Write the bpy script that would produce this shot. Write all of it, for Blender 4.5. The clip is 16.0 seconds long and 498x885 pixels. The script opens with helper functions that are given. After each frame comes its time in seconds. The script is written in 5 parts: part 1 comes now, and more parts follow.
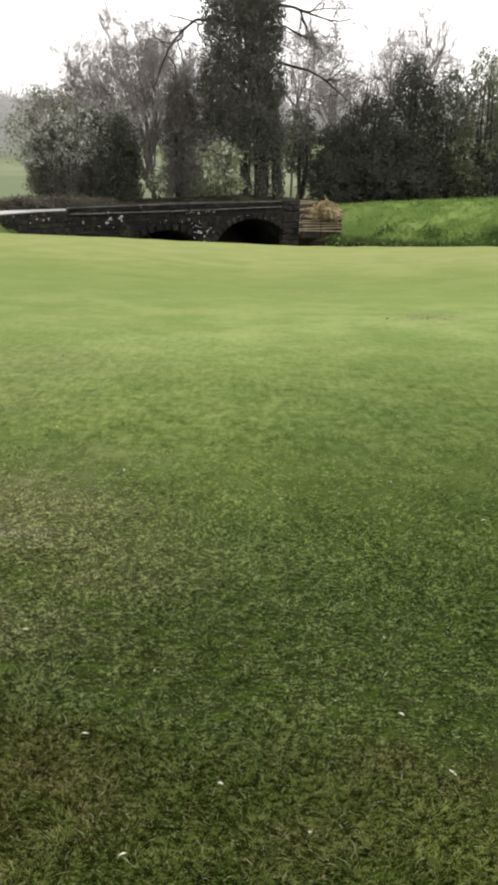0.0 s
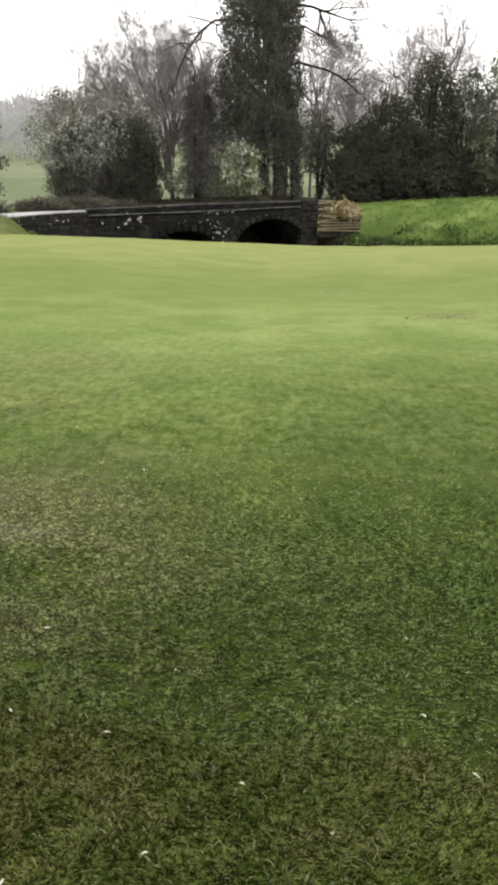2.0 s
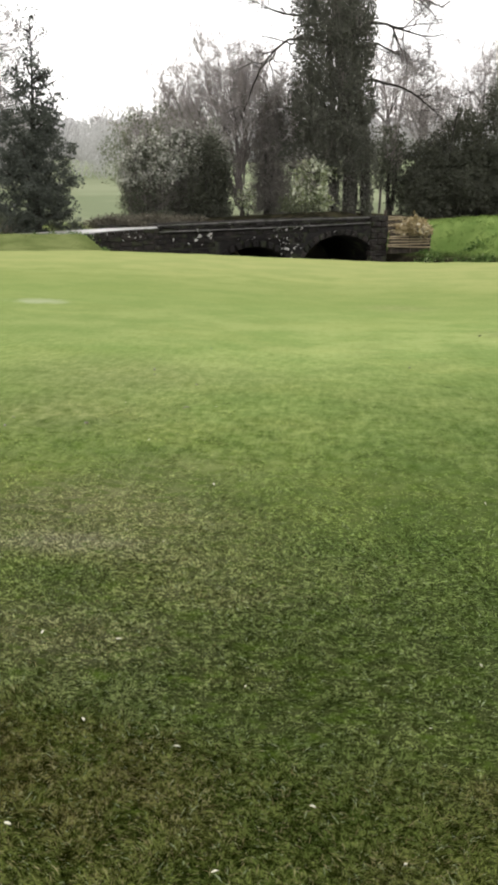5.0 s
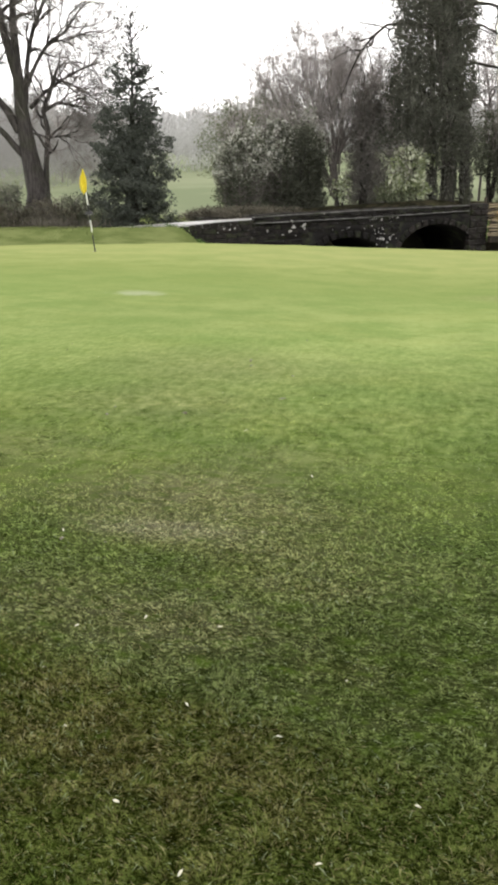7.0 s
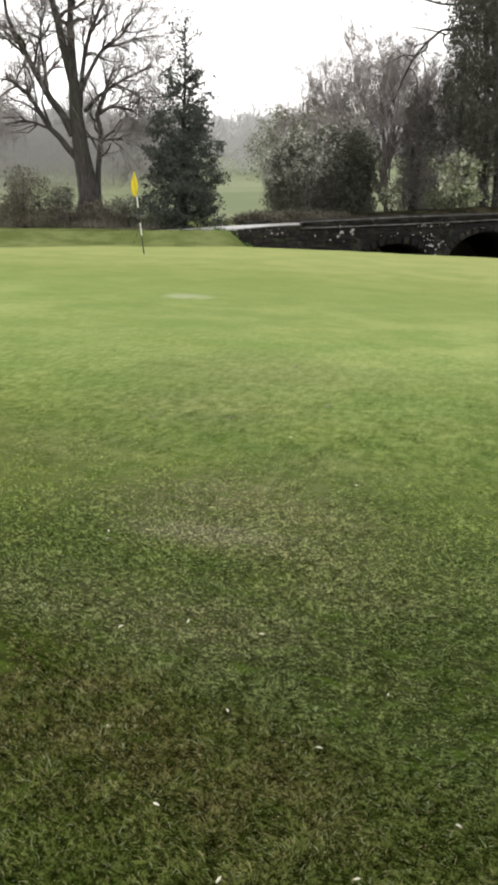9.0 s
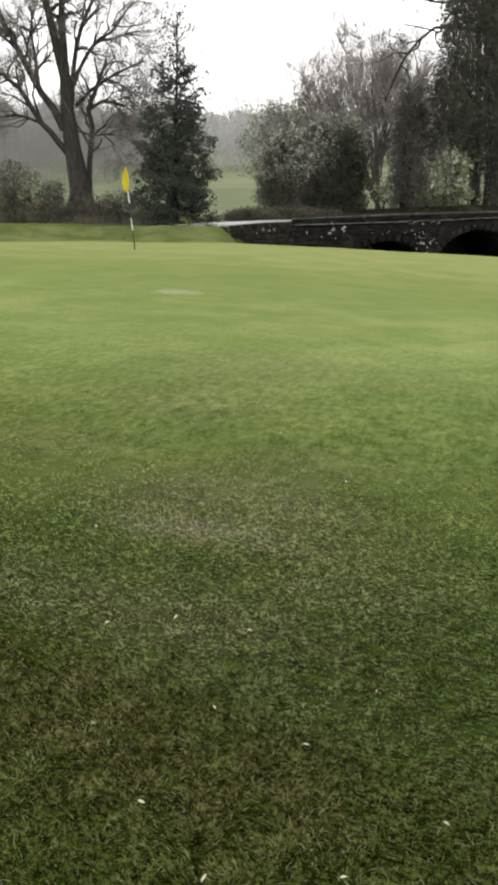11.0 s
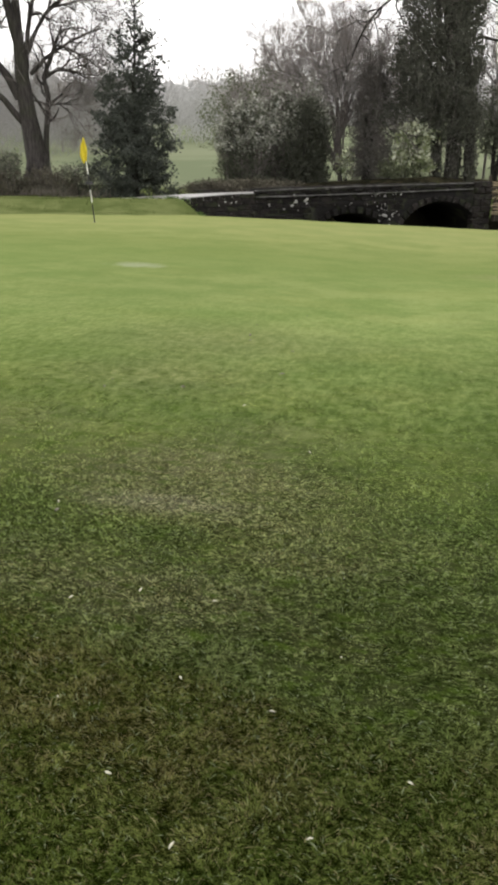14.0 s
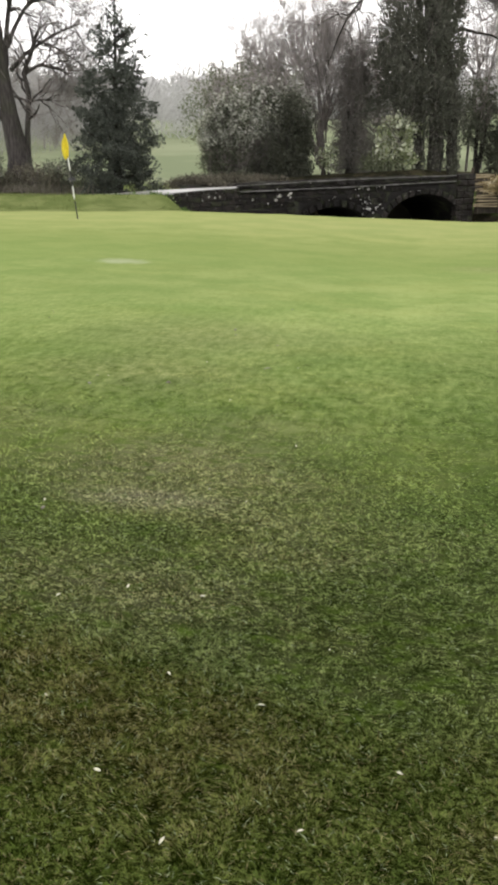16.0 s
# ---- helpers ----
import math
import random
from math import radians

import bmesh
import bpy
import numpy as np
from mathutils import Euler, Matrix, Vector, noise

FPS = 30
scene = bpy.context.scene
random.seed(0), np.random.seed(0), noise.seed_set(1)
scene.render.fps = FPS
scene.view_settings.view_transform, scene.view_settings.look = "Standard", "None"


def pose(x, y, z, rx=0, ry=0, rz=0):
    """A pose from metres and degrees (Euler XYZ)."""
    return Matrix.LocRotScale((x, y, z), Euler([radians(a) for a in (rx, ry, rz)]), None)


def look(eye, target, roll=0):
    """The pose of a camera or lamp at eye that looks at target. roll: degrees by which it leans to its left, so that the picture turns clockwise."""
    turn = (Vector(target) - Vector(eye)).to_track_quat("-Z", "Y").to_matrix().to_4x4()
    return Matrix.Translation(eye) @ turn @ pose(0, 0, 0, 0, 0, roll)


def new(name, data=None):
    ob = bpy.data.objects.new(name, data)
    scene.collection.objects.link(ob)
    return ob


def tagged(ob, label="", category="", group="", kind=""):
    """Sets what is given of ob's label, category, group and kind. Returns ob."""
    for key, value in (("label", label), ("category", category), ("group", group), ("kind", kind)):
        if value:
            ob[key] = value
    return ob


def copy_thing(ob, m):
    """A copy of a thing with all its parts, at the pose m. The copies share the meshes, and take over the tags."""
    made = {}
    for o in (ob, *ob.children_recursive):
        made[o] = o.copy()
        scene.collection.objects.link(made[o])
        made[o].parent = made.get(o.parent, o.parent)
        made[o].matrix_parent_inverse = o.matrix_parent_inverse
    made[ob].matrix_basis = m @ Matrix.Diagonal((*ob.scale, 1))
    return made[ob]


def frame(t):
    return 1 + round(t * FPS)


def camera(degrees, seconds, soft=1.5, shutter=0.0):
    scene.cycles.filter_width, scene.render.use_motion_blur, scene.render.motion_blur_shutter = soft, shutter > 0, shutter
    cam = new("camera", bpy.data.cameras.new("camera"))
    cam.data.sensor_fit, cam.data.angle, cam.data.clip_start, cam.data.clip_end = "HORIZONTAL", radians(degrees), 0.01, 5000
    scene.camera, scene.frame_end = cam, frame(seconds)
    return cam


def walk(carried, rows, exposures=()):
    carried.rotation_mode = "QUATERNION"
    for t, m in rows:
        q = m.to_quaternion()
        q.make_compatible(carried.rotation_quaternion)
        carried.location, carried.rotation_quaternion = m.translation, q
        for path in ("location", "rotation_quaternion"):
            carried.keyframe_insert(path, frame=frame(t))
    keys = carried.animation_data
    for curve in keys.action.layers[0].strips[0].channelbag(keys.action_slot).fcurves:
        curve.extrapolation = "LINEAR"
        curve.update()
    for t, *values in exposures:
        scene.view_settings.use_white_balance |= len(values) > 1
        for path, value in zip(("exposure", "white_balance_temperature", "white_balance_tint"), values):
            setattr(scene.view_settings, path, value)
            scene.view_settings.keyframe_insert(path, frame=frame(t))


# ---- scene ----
cam = camera(35.9, 16.0, soft=3.7)
PATH = [
    (0, (0.512, -0.652, 1.546), (0.508, 1.249, 0.924), 1.1),
    (0.5, (0.51, -0.653, 1.548), (0.503, 1.253, 0.943), 1.2),
    (1, (0.506, -0.65, 1.546), (0.488, 1.256, 0.94), 1.3),
    (1.5, (0.504, -0.651, 1.545), (0.477, 1.251, 0.928), 1.2),
    (2, (0.502, -0.648, 1.542), (0.451, 1.252, 0.92), 0.7),
    (2.5, (0.496, -0.648, 1.543), (0.424, 1.25, 0.918), 0.5),
    (3, (0.497, -0.65, 1.543), (0.407, 1.248, 0.92), 0.2),
    (3.2, (0.497, -0.649, 1.542), (0.402, 1.249, 0.92), 0.2),
    (5.3, (0.455, -0.643, 1.547), (0.206, 1.254, 0.963), -0.0),
    (5.5, (0.451, -0.641, 1.541), (0.18, 1.251, 0.954), -0.4),
    (6, (0.436, -0.644, 1.543), (0.12, 1.238, 0.946), -0.3),
    (6.5, (0.418, -0.645, 1.543), (0.038, 1.224, 0.943), -0.5),
    (7, (0.407, -0.645, 1.544), (-0.036, 1.208, 0.937), -0.6),
    (7.5, (0.396, -0.645, 1.55), (-0.107, 1.195, 0.95), -0.4),
    (8, (0.383, -0.649, 1.555), (-0.159, 1.184, 0.968), -0.1),
    (8.2, (0.385, -0.655, 1.564), (-0.165, 1.174, 0.971), -0.1),
    (10.5, (0.383, -0.639, 1.55), (-0.147, 1.193, 0.947), 0.7),
    (11, (0.387, -0.631, 1.546), (-0.136, 1.202, 0.941), 0.6),
    (11.5, (0.39, -0.628, 1.551), (-0.118, 1.209, 0.944), 0.7),
    (12, (0.391, -0.632, 1.55), (-0.102, 1.214, 0.959), 0.2),
    (12.5, (0.387, -0.632, 1.543), (-0.091, 1.221, 0.962), -0.5),
    (13, (0.385, -0.629, 1.541), (-0.085, 1.217, 0.929), -0.0),
    (13.5, (0.389, -0.623, 1.529), (-0.06, 1.217, 0.887), 0.5),
    (14, (0.395, -0.618, 1.526), (-0.036, 1.218, 0.86), 0.6),
    (14.5, (0.398, -0.617, 1.525), (-0.011, 1.222, 0.855), 0.8),
    (15, (0.398, -0.615, 1.523), (-0.003, 1.225, 0.85), 0.5),
    (15.5, (0.401, -0.614, 1.522), (0.001, 1.223, 0.84), 0.3),
    (16, (0.403, -0.613, 1.52), (0.004, 1.226, 0.843), -0.0),
]
EXPOSURES = [(0, 0.06), (3.2, 0.06), (6, 0.2), (7, 0.22), (8.2, 0.2), (10.4, -0.19), (12, -0.2), (13.5, -0.22), (14.5, -0.13), (15.4, -0.06), (16, 0.1)]
walk(cam, [(t, look(eye, target, roll)) for t, eye, target, roll in PATH], EXPOSURES)


# ---- world and light ----
SUN_DIR = Vector((-0.35, 0.75, 0.75)).normalized()
world = bpy.data.worlds.new("overcast_sky")
scene.world = world
world.use_nodes = True
wn, wl = world.node_tree.nodes, world.node_tree.links
sky = wn.new("ShaderNodeTexSky")
sky.sky_type = 'NISHITA'
sky.sun_disc = False
sky.sun_elevation = math.asin(SUN_DIR.z)
sky.sun_rotation = math.atan2(SUN_DIR.x, SUN_DIR.y)
sky.air_density, sky.dust_density, sky.ozone_density = 1.2, 4.0, 1.0
veil = wn.new("ShaderNodeHueSaturation")      # cloud takes the blue out of the sky
veil.inputs["Saturation"].default_value = 0.10
cloud = wn.new("ShaderNodeMix")
cloud.data_type = 'RGBA'
cloud.inputs[0].default_value = 0.6
cloud.inputs[7].default_value = (19.5, 19.0, 18.8, 1)
wl.new(sky.outputs[0], veil.inputs["Color"])
wl.new(veil.outputs[0], cloud.inputs[6])
wl.new(cloud.outputs[2], wn["Background"].inputs["Color"])
wn["Background"].inputs["Strength"].default_value = 0.12

sun = new("sun", bpy.data.lights.new("sun", 'SUN'))
sun.data.energy, sun.data.angle, sun.data.color = 0.8, radians(25), (1.0, 0.97, 0.92)
sun.matrix_world = look(SUN_DIR * 50, (0, 0, 0))
scene.view_settings.exposure = 0.0


# ---- materials ----
class Nodes:
    """A short way to write node trees."""

    def __init__(self, name):
        self.mat = bpy.data.materials.new(name)
        self.mat.use_nodes = True
        self.n, self.l = self.mat.node_tree.nodes, self.mat.node_tree.links
        self.bsdf = self.n["Principled BSDF"]
        self.pos = self.n.new("ShaderNodeTexCoord").outputs["Object"]

    def link(self, value, socket):
        if isinstance(value, bpy.types.NodeSocket):
            self.l.new(value, socket)
        elif value is not None:
            socket.default_value = value

    def noise(self, scale, detail=4, rough=0.55, vec=None, distort=0.0):
        k = self.n.new("ShaderNodeTexNoise")
        self.link(vec or self.pos, k.inputs["Vector"])
        k.inputs["Scale"].default_value, k.inputs["Detail"].default_value = scale, detail
        k.inputs["Roughness"].default_value, k.inputs["Distortion"].default_value = rough, distort
        return k.outputs["Fac"]

    def stretch(self, sx, sy, sz, vec=None):
        k = self.n.new("ShaderNodeMapping")
        self.link(vec or self.pos, k.inputs["Vector"])
        k.inputs["Scale"].default_value = (sx, sy, sz)
        return k.outputs[0]

    def ramp(self, fac, lo, hi, a=0.0, b=1.0):
        k = self.n.new("ShaderNodeMapRange")
        k.interpolation_type = 'SMOOTHSTEP'
        self.link(fac, k.inputs[0])
        for i, v in ((1, lo), (2, hi), (3, a), (4, b)):
            k.inputs[i].default_value = v
        return k.outputs[0]

    def mix(self, fac, a, b, blend='MIX'):
        k = self.n.new("ShaderNodeMix")
        k.data_type, k.blend_type = 'RGBA', blend
        self.link(fac, k.inputs[0])
        for v, i in ((a, 6), (b, 7)):
            self.link((*v, 1) if isinstance(v, tuple) and len(v) == 3 else v, k.inputs[i])
        return k.outputs[2]

    def math(self, op, a, b=0.0):
        k = self.n.new("ShaderNodeMath")
        k.operation = op
        self.link(a, k.inputs[0])
        self.link(b, k.inputs[1])
        return k.outputs[0]

    def patch(self, cx, cy, rx, ry, wobble, soft=0.5):
        """1 inside an uneven oval of the ground, 0 outside."""
        k = self.n.new("ShaderNodeMapping")
        k.vector_type = 'TEXTURE'
        self.link(self.pos, k.inputs["Vector"])
        k.inputs["Location"].default_value = (cx, cy, 0)
        k.inputs["Scale"].default_value = (rx, ry, 1000)
        d = self.n.new("ShaderNodeVectorMath")
        d.operation = 'LENGTH'
        self.l.new(k.outputs[0], d.inputs[0])
        e = self.math('ADD', d.outputs["Value"], self.math('MULTIPLY', self.math('SUBTRACT', wobble, 0.5), 1.6))
        return self.ramp(e, 1.0 - soft, 1.0 + soft, 1.0, 0.0)

    def rand(self):
        return self.n.new("ShaderNodeObjectInfo").outputs["Random"]

    def island(self):
        return self.n.new("ShaderNodeNewGeometry").outputs["Random Per Island"]

    def bump(self, height, strength, distance):
        k = self.n.new("ShaderNodeBump")
        k.inputs["Strength"].default_value, k.inputs["Distance"].default_value = strength, distance
        self.link(height, k.inputs["Height"])
        self.l.new(k.outputs[0], self.bsdf.inputs["Normal"])

    def done(self, color, rough=0.7, spec=0.4, **more):
        self.link((*color, 1) if isinstance(color, tuple) else color, self.bsdf.inputs["Base Color"])
        self.link(rough, self.bsdf.inputs["Roughness"])
        self.bsdf.inputs["Specular IOR Level"].default_value = spec
        for k, v in more.items():
            self.bsdf.inputs[k.replace("_", " ").title()].default_value = v
        return self.mat


def turf(name, blades):
    """Wet mown grass: lush, yellowed, worn and muddy by place."""
    m = Nodes(name)
    sep = m.n.new("ShaderNodeSeparateXYZ")
    m.link(m.pos, sep.inputs[0])
    x, y = sep.outputs[0], sep.outputs[1]
    flat = m.stretch(1, 1, 0)
    big, mid, fine = m.noise(0.35, 3, vec=flat), m.noise(1.8, 4, vec=flat), m.noise(9, 5, 0.65, vec=flat)
    streak = m.noise(0.8, 5, 0.65, vec=m.stretch(0.6, 1.0, 0))
    tuft = m.noise(60, 3, 0.62, vec=m.stretch(0.50, 1.35, 0))
    tuft = m.mix(m.ramp(y, 2.5, 6.0), tuft, m.noise(22, 5, 0.72, vec=m.stretch(0.5, 1.1, 0)))
    col = m.mix(m.ramp(mid, 0.35, 0.65), (0.086, 0.122, 0.034), (0.142, 0.174, 0.054))
    col = m.mix(m.ramp(streak, 0.42, 0.66), col, (0.166, 0.190, 0.056))
    # mown green further out: paler and yellower, its grazing sheen put into the colour
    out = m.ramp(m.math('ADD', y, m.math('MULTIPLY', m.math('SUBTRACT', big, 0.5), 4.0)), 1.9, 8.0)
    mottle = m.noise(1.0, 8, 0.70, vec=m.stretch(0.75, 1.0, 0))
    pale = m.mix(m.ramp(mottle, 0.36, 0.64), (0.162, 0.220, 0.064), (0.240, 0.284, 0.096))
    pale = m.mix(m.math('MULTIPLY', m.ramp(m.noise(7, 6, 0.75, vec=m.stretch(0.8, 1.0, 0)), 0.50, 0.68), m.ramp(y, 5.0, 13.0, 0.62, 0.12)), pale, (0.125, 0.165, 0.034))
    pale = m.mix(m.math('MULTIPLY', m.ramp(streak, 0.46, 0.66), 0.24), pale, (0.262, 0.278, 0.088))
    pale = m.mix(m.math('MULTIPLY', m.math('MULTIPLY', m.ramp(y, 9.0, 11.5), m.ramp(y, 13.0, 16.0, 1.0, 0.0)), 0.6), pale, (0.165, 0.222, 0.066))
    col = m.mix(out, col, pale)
    for cx, cy, rx, ry, k in ((-3.2, 8.0, 2.8, 2.6, 0.42), (-1.9, 5.2, 1.2, 1.0, 0.3)):
        col = m.mix(m.math('MULTIPLY', m.patch(cx, cy, rx, ry, mid, 0.9), k), col, (0.128, 0.166, 0.050))
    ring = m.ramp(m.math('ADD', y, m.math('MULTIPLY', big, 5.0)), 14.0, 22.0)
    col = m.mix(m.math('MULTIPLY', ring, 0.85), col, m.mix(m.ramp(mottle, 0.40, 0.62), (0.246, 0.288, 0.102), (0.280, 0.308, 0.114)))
    # worn, thin apron; its grey-green stands for the wet sheen too
    apron = m.patch(0.15, 1.72, 1.8, 0.62, mid, 0.95)
    col = m.mix(m.math('MULTIPLY', apron, 0.85), col, m.mix(m.ramp(fine, 0.4, 0.65), (0.065, 0.081, 0.030), (0.132, 0.147, 0.066)))
    # lusher, darker turf to one side
    for cx, cy, rx, ry, k in ((1.65, 2.3, 1.1, 1.1, 0.5), (2.3, 4.6, 2.0, 2.8, 0.45)):
        col = m.mix(m.math('MULTIPLY', m.patch(cx, cy, rx, ry, mid, 0.9), k), col, m.mix(m.ramp(fine, 0.4, 0.62), (0.050, 0.080, 0.022), (0.092, 0.130, 0.038)))
    # rough at the edge of the green
    edge = m.math('ADD', m.math('ADD', y, m.math('MULTIPLY', x, 0.24)), m.math('MULTIPLY', m.math('SUBTRACT', mid, 0.5), 0.4))
    rough = m.ramp(edge, 1.20, 1.40, 1.0, 0.0)
    lush = m.mix(m.ramp(fine, 0.35, 0.65), (0.038, 0.054, 0.011), (0.087, 0.105, 0.027))
    lush = m.mix(m.patch(1.08, 0.90, 0.30, 0.14, mid, 0.6), lush, (0.100, 0.116, 0.030))
    col = m.mix(rough, col, lush)
    for cx, cy, rx, ry, k in ((0.62, 1.25, 0.70, 0.55, 0.45), (0.35, 1.75, 0.45, 0.25, 0.25)):
        col = m.mix(m.math('MULTIPLY', m.patch(cx, cy, rx, ry, mid, 0.9), k), col, m.mix(m.ramp(fine, 0.4, 0.62), (0.038, 0.053, 0.014), (0.077, 0.093, 0.028)))
    # dry and muddy wear
    worn = 0.0
    straw = m.mix(m.ramp(fine, 0.35, 0.65), (0.120, 0.118, 0.054), (0.250, 0.230, 0.128))
    for cx, cy, rx, ry, k in ((-0.75, 3.15, 0.42, 0.24, 0.8), (-0.80, 2.60, 0.30, 0.12, 0.95), (-1.15, 2.90, 0.40, 0.20, 0.6), (-0.28, 2.85, 0.36, 0.22, 0.6), (-0.50, 1.80, 0.32, 0.13, 0.62), (-1.20, 1.86, 0.42, 0.15, 0.4), (-0.26, 2.45, 0.25, 0.10, 0.5), (-0.02, 2.18, 0.22, 0.07, 0.5), (0.22, 2.45, 0.40, 0.22, 0.22), (-2.25, 3.6, 0.5, 0.25, 0.35), (-0.48, 3.72, 0.34, 0.20, 0.35), (-1.62, 4.8, 0.6, 0.35, 0.4), (-1.46, 6.1, 0.8, 0.5, 0.35), (2.74, 9.15, 0.34, 0.24, 0.5), (1.38, 11.8, 0.4, 0.25, 0.3)):
        here = m.math('MULTIPLY', m.patch(cx, cy, rx * 1.2, ry * 1.25, fine, 0.95), k * 0.78)
        col = m.mix(here, col, straw)
        worn = m.math('MAXIMUM', worn, here)
    col = m.mix(m.math('MULTIPLY', m.patch(-0.80, 2.60, 0.32, 0.09, fine, 0.9), 0.36), col, (0.33, 0.31, 0.215))
    broken = m.ramp(m.noise(6, 4, 0.65, vec=flat), 0.40, 0.58, 0.25, 1.0)
    mud = m.mix(m.ramp(fine, 0.36, 0.64), (0.046, 0.042, 0.013), (0.112, 0.102, 0.038))
    for cx, cy, rx, ry, k in ((-0.95, 1.30, 0.40, 0.22, 0.9), (-0.68, 1.10, 0.25, 0.20, 0.8), (-0.41, 1.06, 0.25, 0.15, 0.7), (-0.20, 0.93, 0.22, 0.14, 0.75), (0.02, 1.03, 0.20, 0.16, 0.75), (-0.16, 1.26, 0.15, 0.06, 0.6), (0.86, 1.17, 0.20, 0.05, 0.8), (1.20, 1.09, 0.28, 0.07, 0.9), (0.67, 0.85, 0.13, 0.06, 0.6), (-0.10, 0.73, 0.10, 0.04, 0.8), (0.19, 1.62, 0.14, 0.05, 0.4)):
        here = m.math('MULTIPLY', m.patch(cx, cy, rx * 1.15, ry * 1.15, fine, 0.95), k * 0.75)
        here = m.math('MULTIPLY', here, broken)
        col = m.mix(here, col, mud)
        worn = m.math('MAXIMUM', worn, here)
    # a pale patch out on the green
    col = m.mix(m.math('MULTIPLY', m.patch(-4.0, 10.6, 0.38, 0.2, m.noise(4, 3, vec=flat), 0.6), 0.38), col, (0.40, 0.41, 0.29))
    # bank and rough beyond the green
    gone = m.n.new("ShaderNodeVectorMath")
    gone.operation = 'DISTANCE'
    m.link(m.stretch(1, 1, 0), gone.inputs[0])
    gone.inputs[1].default_value = (0.4, -0.6, 0)
    wild = m.ramp(gone.outputs["Value"], 22.9, 23.4)
    bank = m.mix(m.ramp(m.noise(0.5, 5), 0.38, 0.62), (0.128, 0.204, 0.050), (0.212, 0.300, 0.084))
    bank = m.mix(m.ramp(m.noise(3.2, 5, 0.7), 0.52, 0.66), bank, (0.095, 0.150, 0.034))
    bank = m.mix(m.ramp(x, -3.0, -5.0), bank, m.mix(m.ramp(m.noise(1.1, 5), 0.38, 0.62), (0.105, 0.135, 0.042), (0.160, 0.190, 0.068)))
    # low banks go to dark mud, which also deepens the arches
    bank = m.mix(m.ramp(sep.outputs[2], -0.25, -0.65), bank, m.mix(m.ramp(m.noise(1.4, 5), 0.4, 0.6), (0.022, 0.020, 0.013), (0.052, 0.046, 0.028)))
    # ground under the bridge near black: the arches' shade put into the colour
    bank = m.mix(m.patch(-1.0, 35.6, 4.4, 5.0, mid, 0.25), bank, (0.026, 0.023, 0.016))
    col = m.mix(wild, col, bank)
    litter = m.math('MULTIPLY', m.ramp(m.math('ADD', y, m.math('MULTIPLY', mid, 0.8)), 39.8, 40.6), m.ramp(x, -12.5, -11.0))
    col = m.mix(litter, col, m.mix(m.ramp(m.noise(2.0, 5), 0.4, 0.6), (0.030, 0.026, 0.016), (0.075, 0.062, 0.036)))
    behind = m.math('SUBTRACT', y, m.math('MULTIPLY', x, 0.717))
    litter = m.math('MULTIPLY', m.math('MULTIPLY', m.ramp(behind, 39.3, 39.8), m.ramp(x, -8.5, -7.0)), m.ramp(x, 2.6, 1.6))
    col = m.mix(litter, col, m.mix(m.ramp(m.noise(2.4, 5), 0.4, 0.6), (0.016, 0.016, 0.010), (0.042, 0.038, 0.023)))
    # hill field, its green greyed to carry some haze
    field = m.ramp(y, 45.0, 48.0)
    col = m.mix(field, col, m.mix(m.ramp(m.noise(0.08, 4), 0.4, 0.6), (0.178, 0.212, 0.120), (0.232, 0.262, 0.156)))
    # brightness by distance put into the colour: nearest turf dimmed, middle lifted
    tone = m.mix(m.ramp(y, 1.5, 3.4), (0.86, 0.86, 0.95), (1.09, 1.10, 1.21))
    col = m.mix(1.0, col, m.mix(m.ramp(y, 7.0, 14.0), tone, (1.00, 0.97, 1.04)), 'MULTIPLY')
    # clumps of darker and paler grass over the green
    lump = m.ramp(m.noise(10, 7, 0.75, vec=m.stretch(1.5, 0.6, 0)), 0.36, 0.64)
    band = m.math('MULTIPLY', m.ramp(y, 2.2, 4.2), m.ramp(y, 4.0, 9.5, 0.9, 0.10))
    col = m.mix(band, col, m.mix(1.0, col, m.mix(lump, (0.62, 0.68, 0.55), (1.15, 1.14, 1.12)), 'MULTIPLY'))
    if blades:
        r = m.island()
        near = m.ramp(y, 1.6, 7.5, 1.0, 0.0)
        # tuft shade and lit tips put into the colour as noise, strongest close by
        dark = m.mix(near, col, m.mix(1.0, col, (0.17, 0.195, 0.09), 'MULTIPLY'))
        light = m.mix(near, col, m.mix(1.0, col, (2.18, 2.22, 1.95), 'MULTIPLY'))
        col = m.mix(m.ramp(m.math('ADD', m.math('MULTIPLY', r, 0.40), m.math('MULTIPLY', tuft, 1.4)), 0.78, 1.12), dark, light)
        # dead blades among the live, most where the turf is worn
        dead = m.math('LESS_THAN', m.math('FRACT', m.math('MULTIPLY', r, 7.31)), m.math('ADD', m.math('MULTIPLY', worn, 0.14), m.math('MULTIPLY', rough, 0.05)))
        col = m.mix(m.math('MULTIPLY', dead, near), col, m.mix(m.math('FRACT', m.math('MULTIPLY', r, 23.7)), (0.12, 0.10, 0.04), (0.30, 0.28, 0.14)))
        # a few pale grey-green blades stand in for sky glints on wet grass
        col = m.mix(m.math('MULTIPLY', m.math('MULTIPLY', m.ramp(r, 0.955, 0.96), m.ramp(r, 0.98, 0.975)), near), col, (0.24, 0.28, 0.16))
        m.done(col, 0.6, 0.0)
    else:
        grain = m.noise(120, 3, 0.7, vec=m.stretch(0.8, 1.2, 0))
        # near-black stands for the shade between blades, fading out with distance
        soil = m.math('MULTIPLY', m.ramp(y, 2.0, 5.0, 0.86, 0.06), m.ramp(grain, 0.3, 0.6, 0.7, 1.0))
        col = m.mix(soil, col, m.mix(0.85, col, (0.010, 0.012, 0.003)))
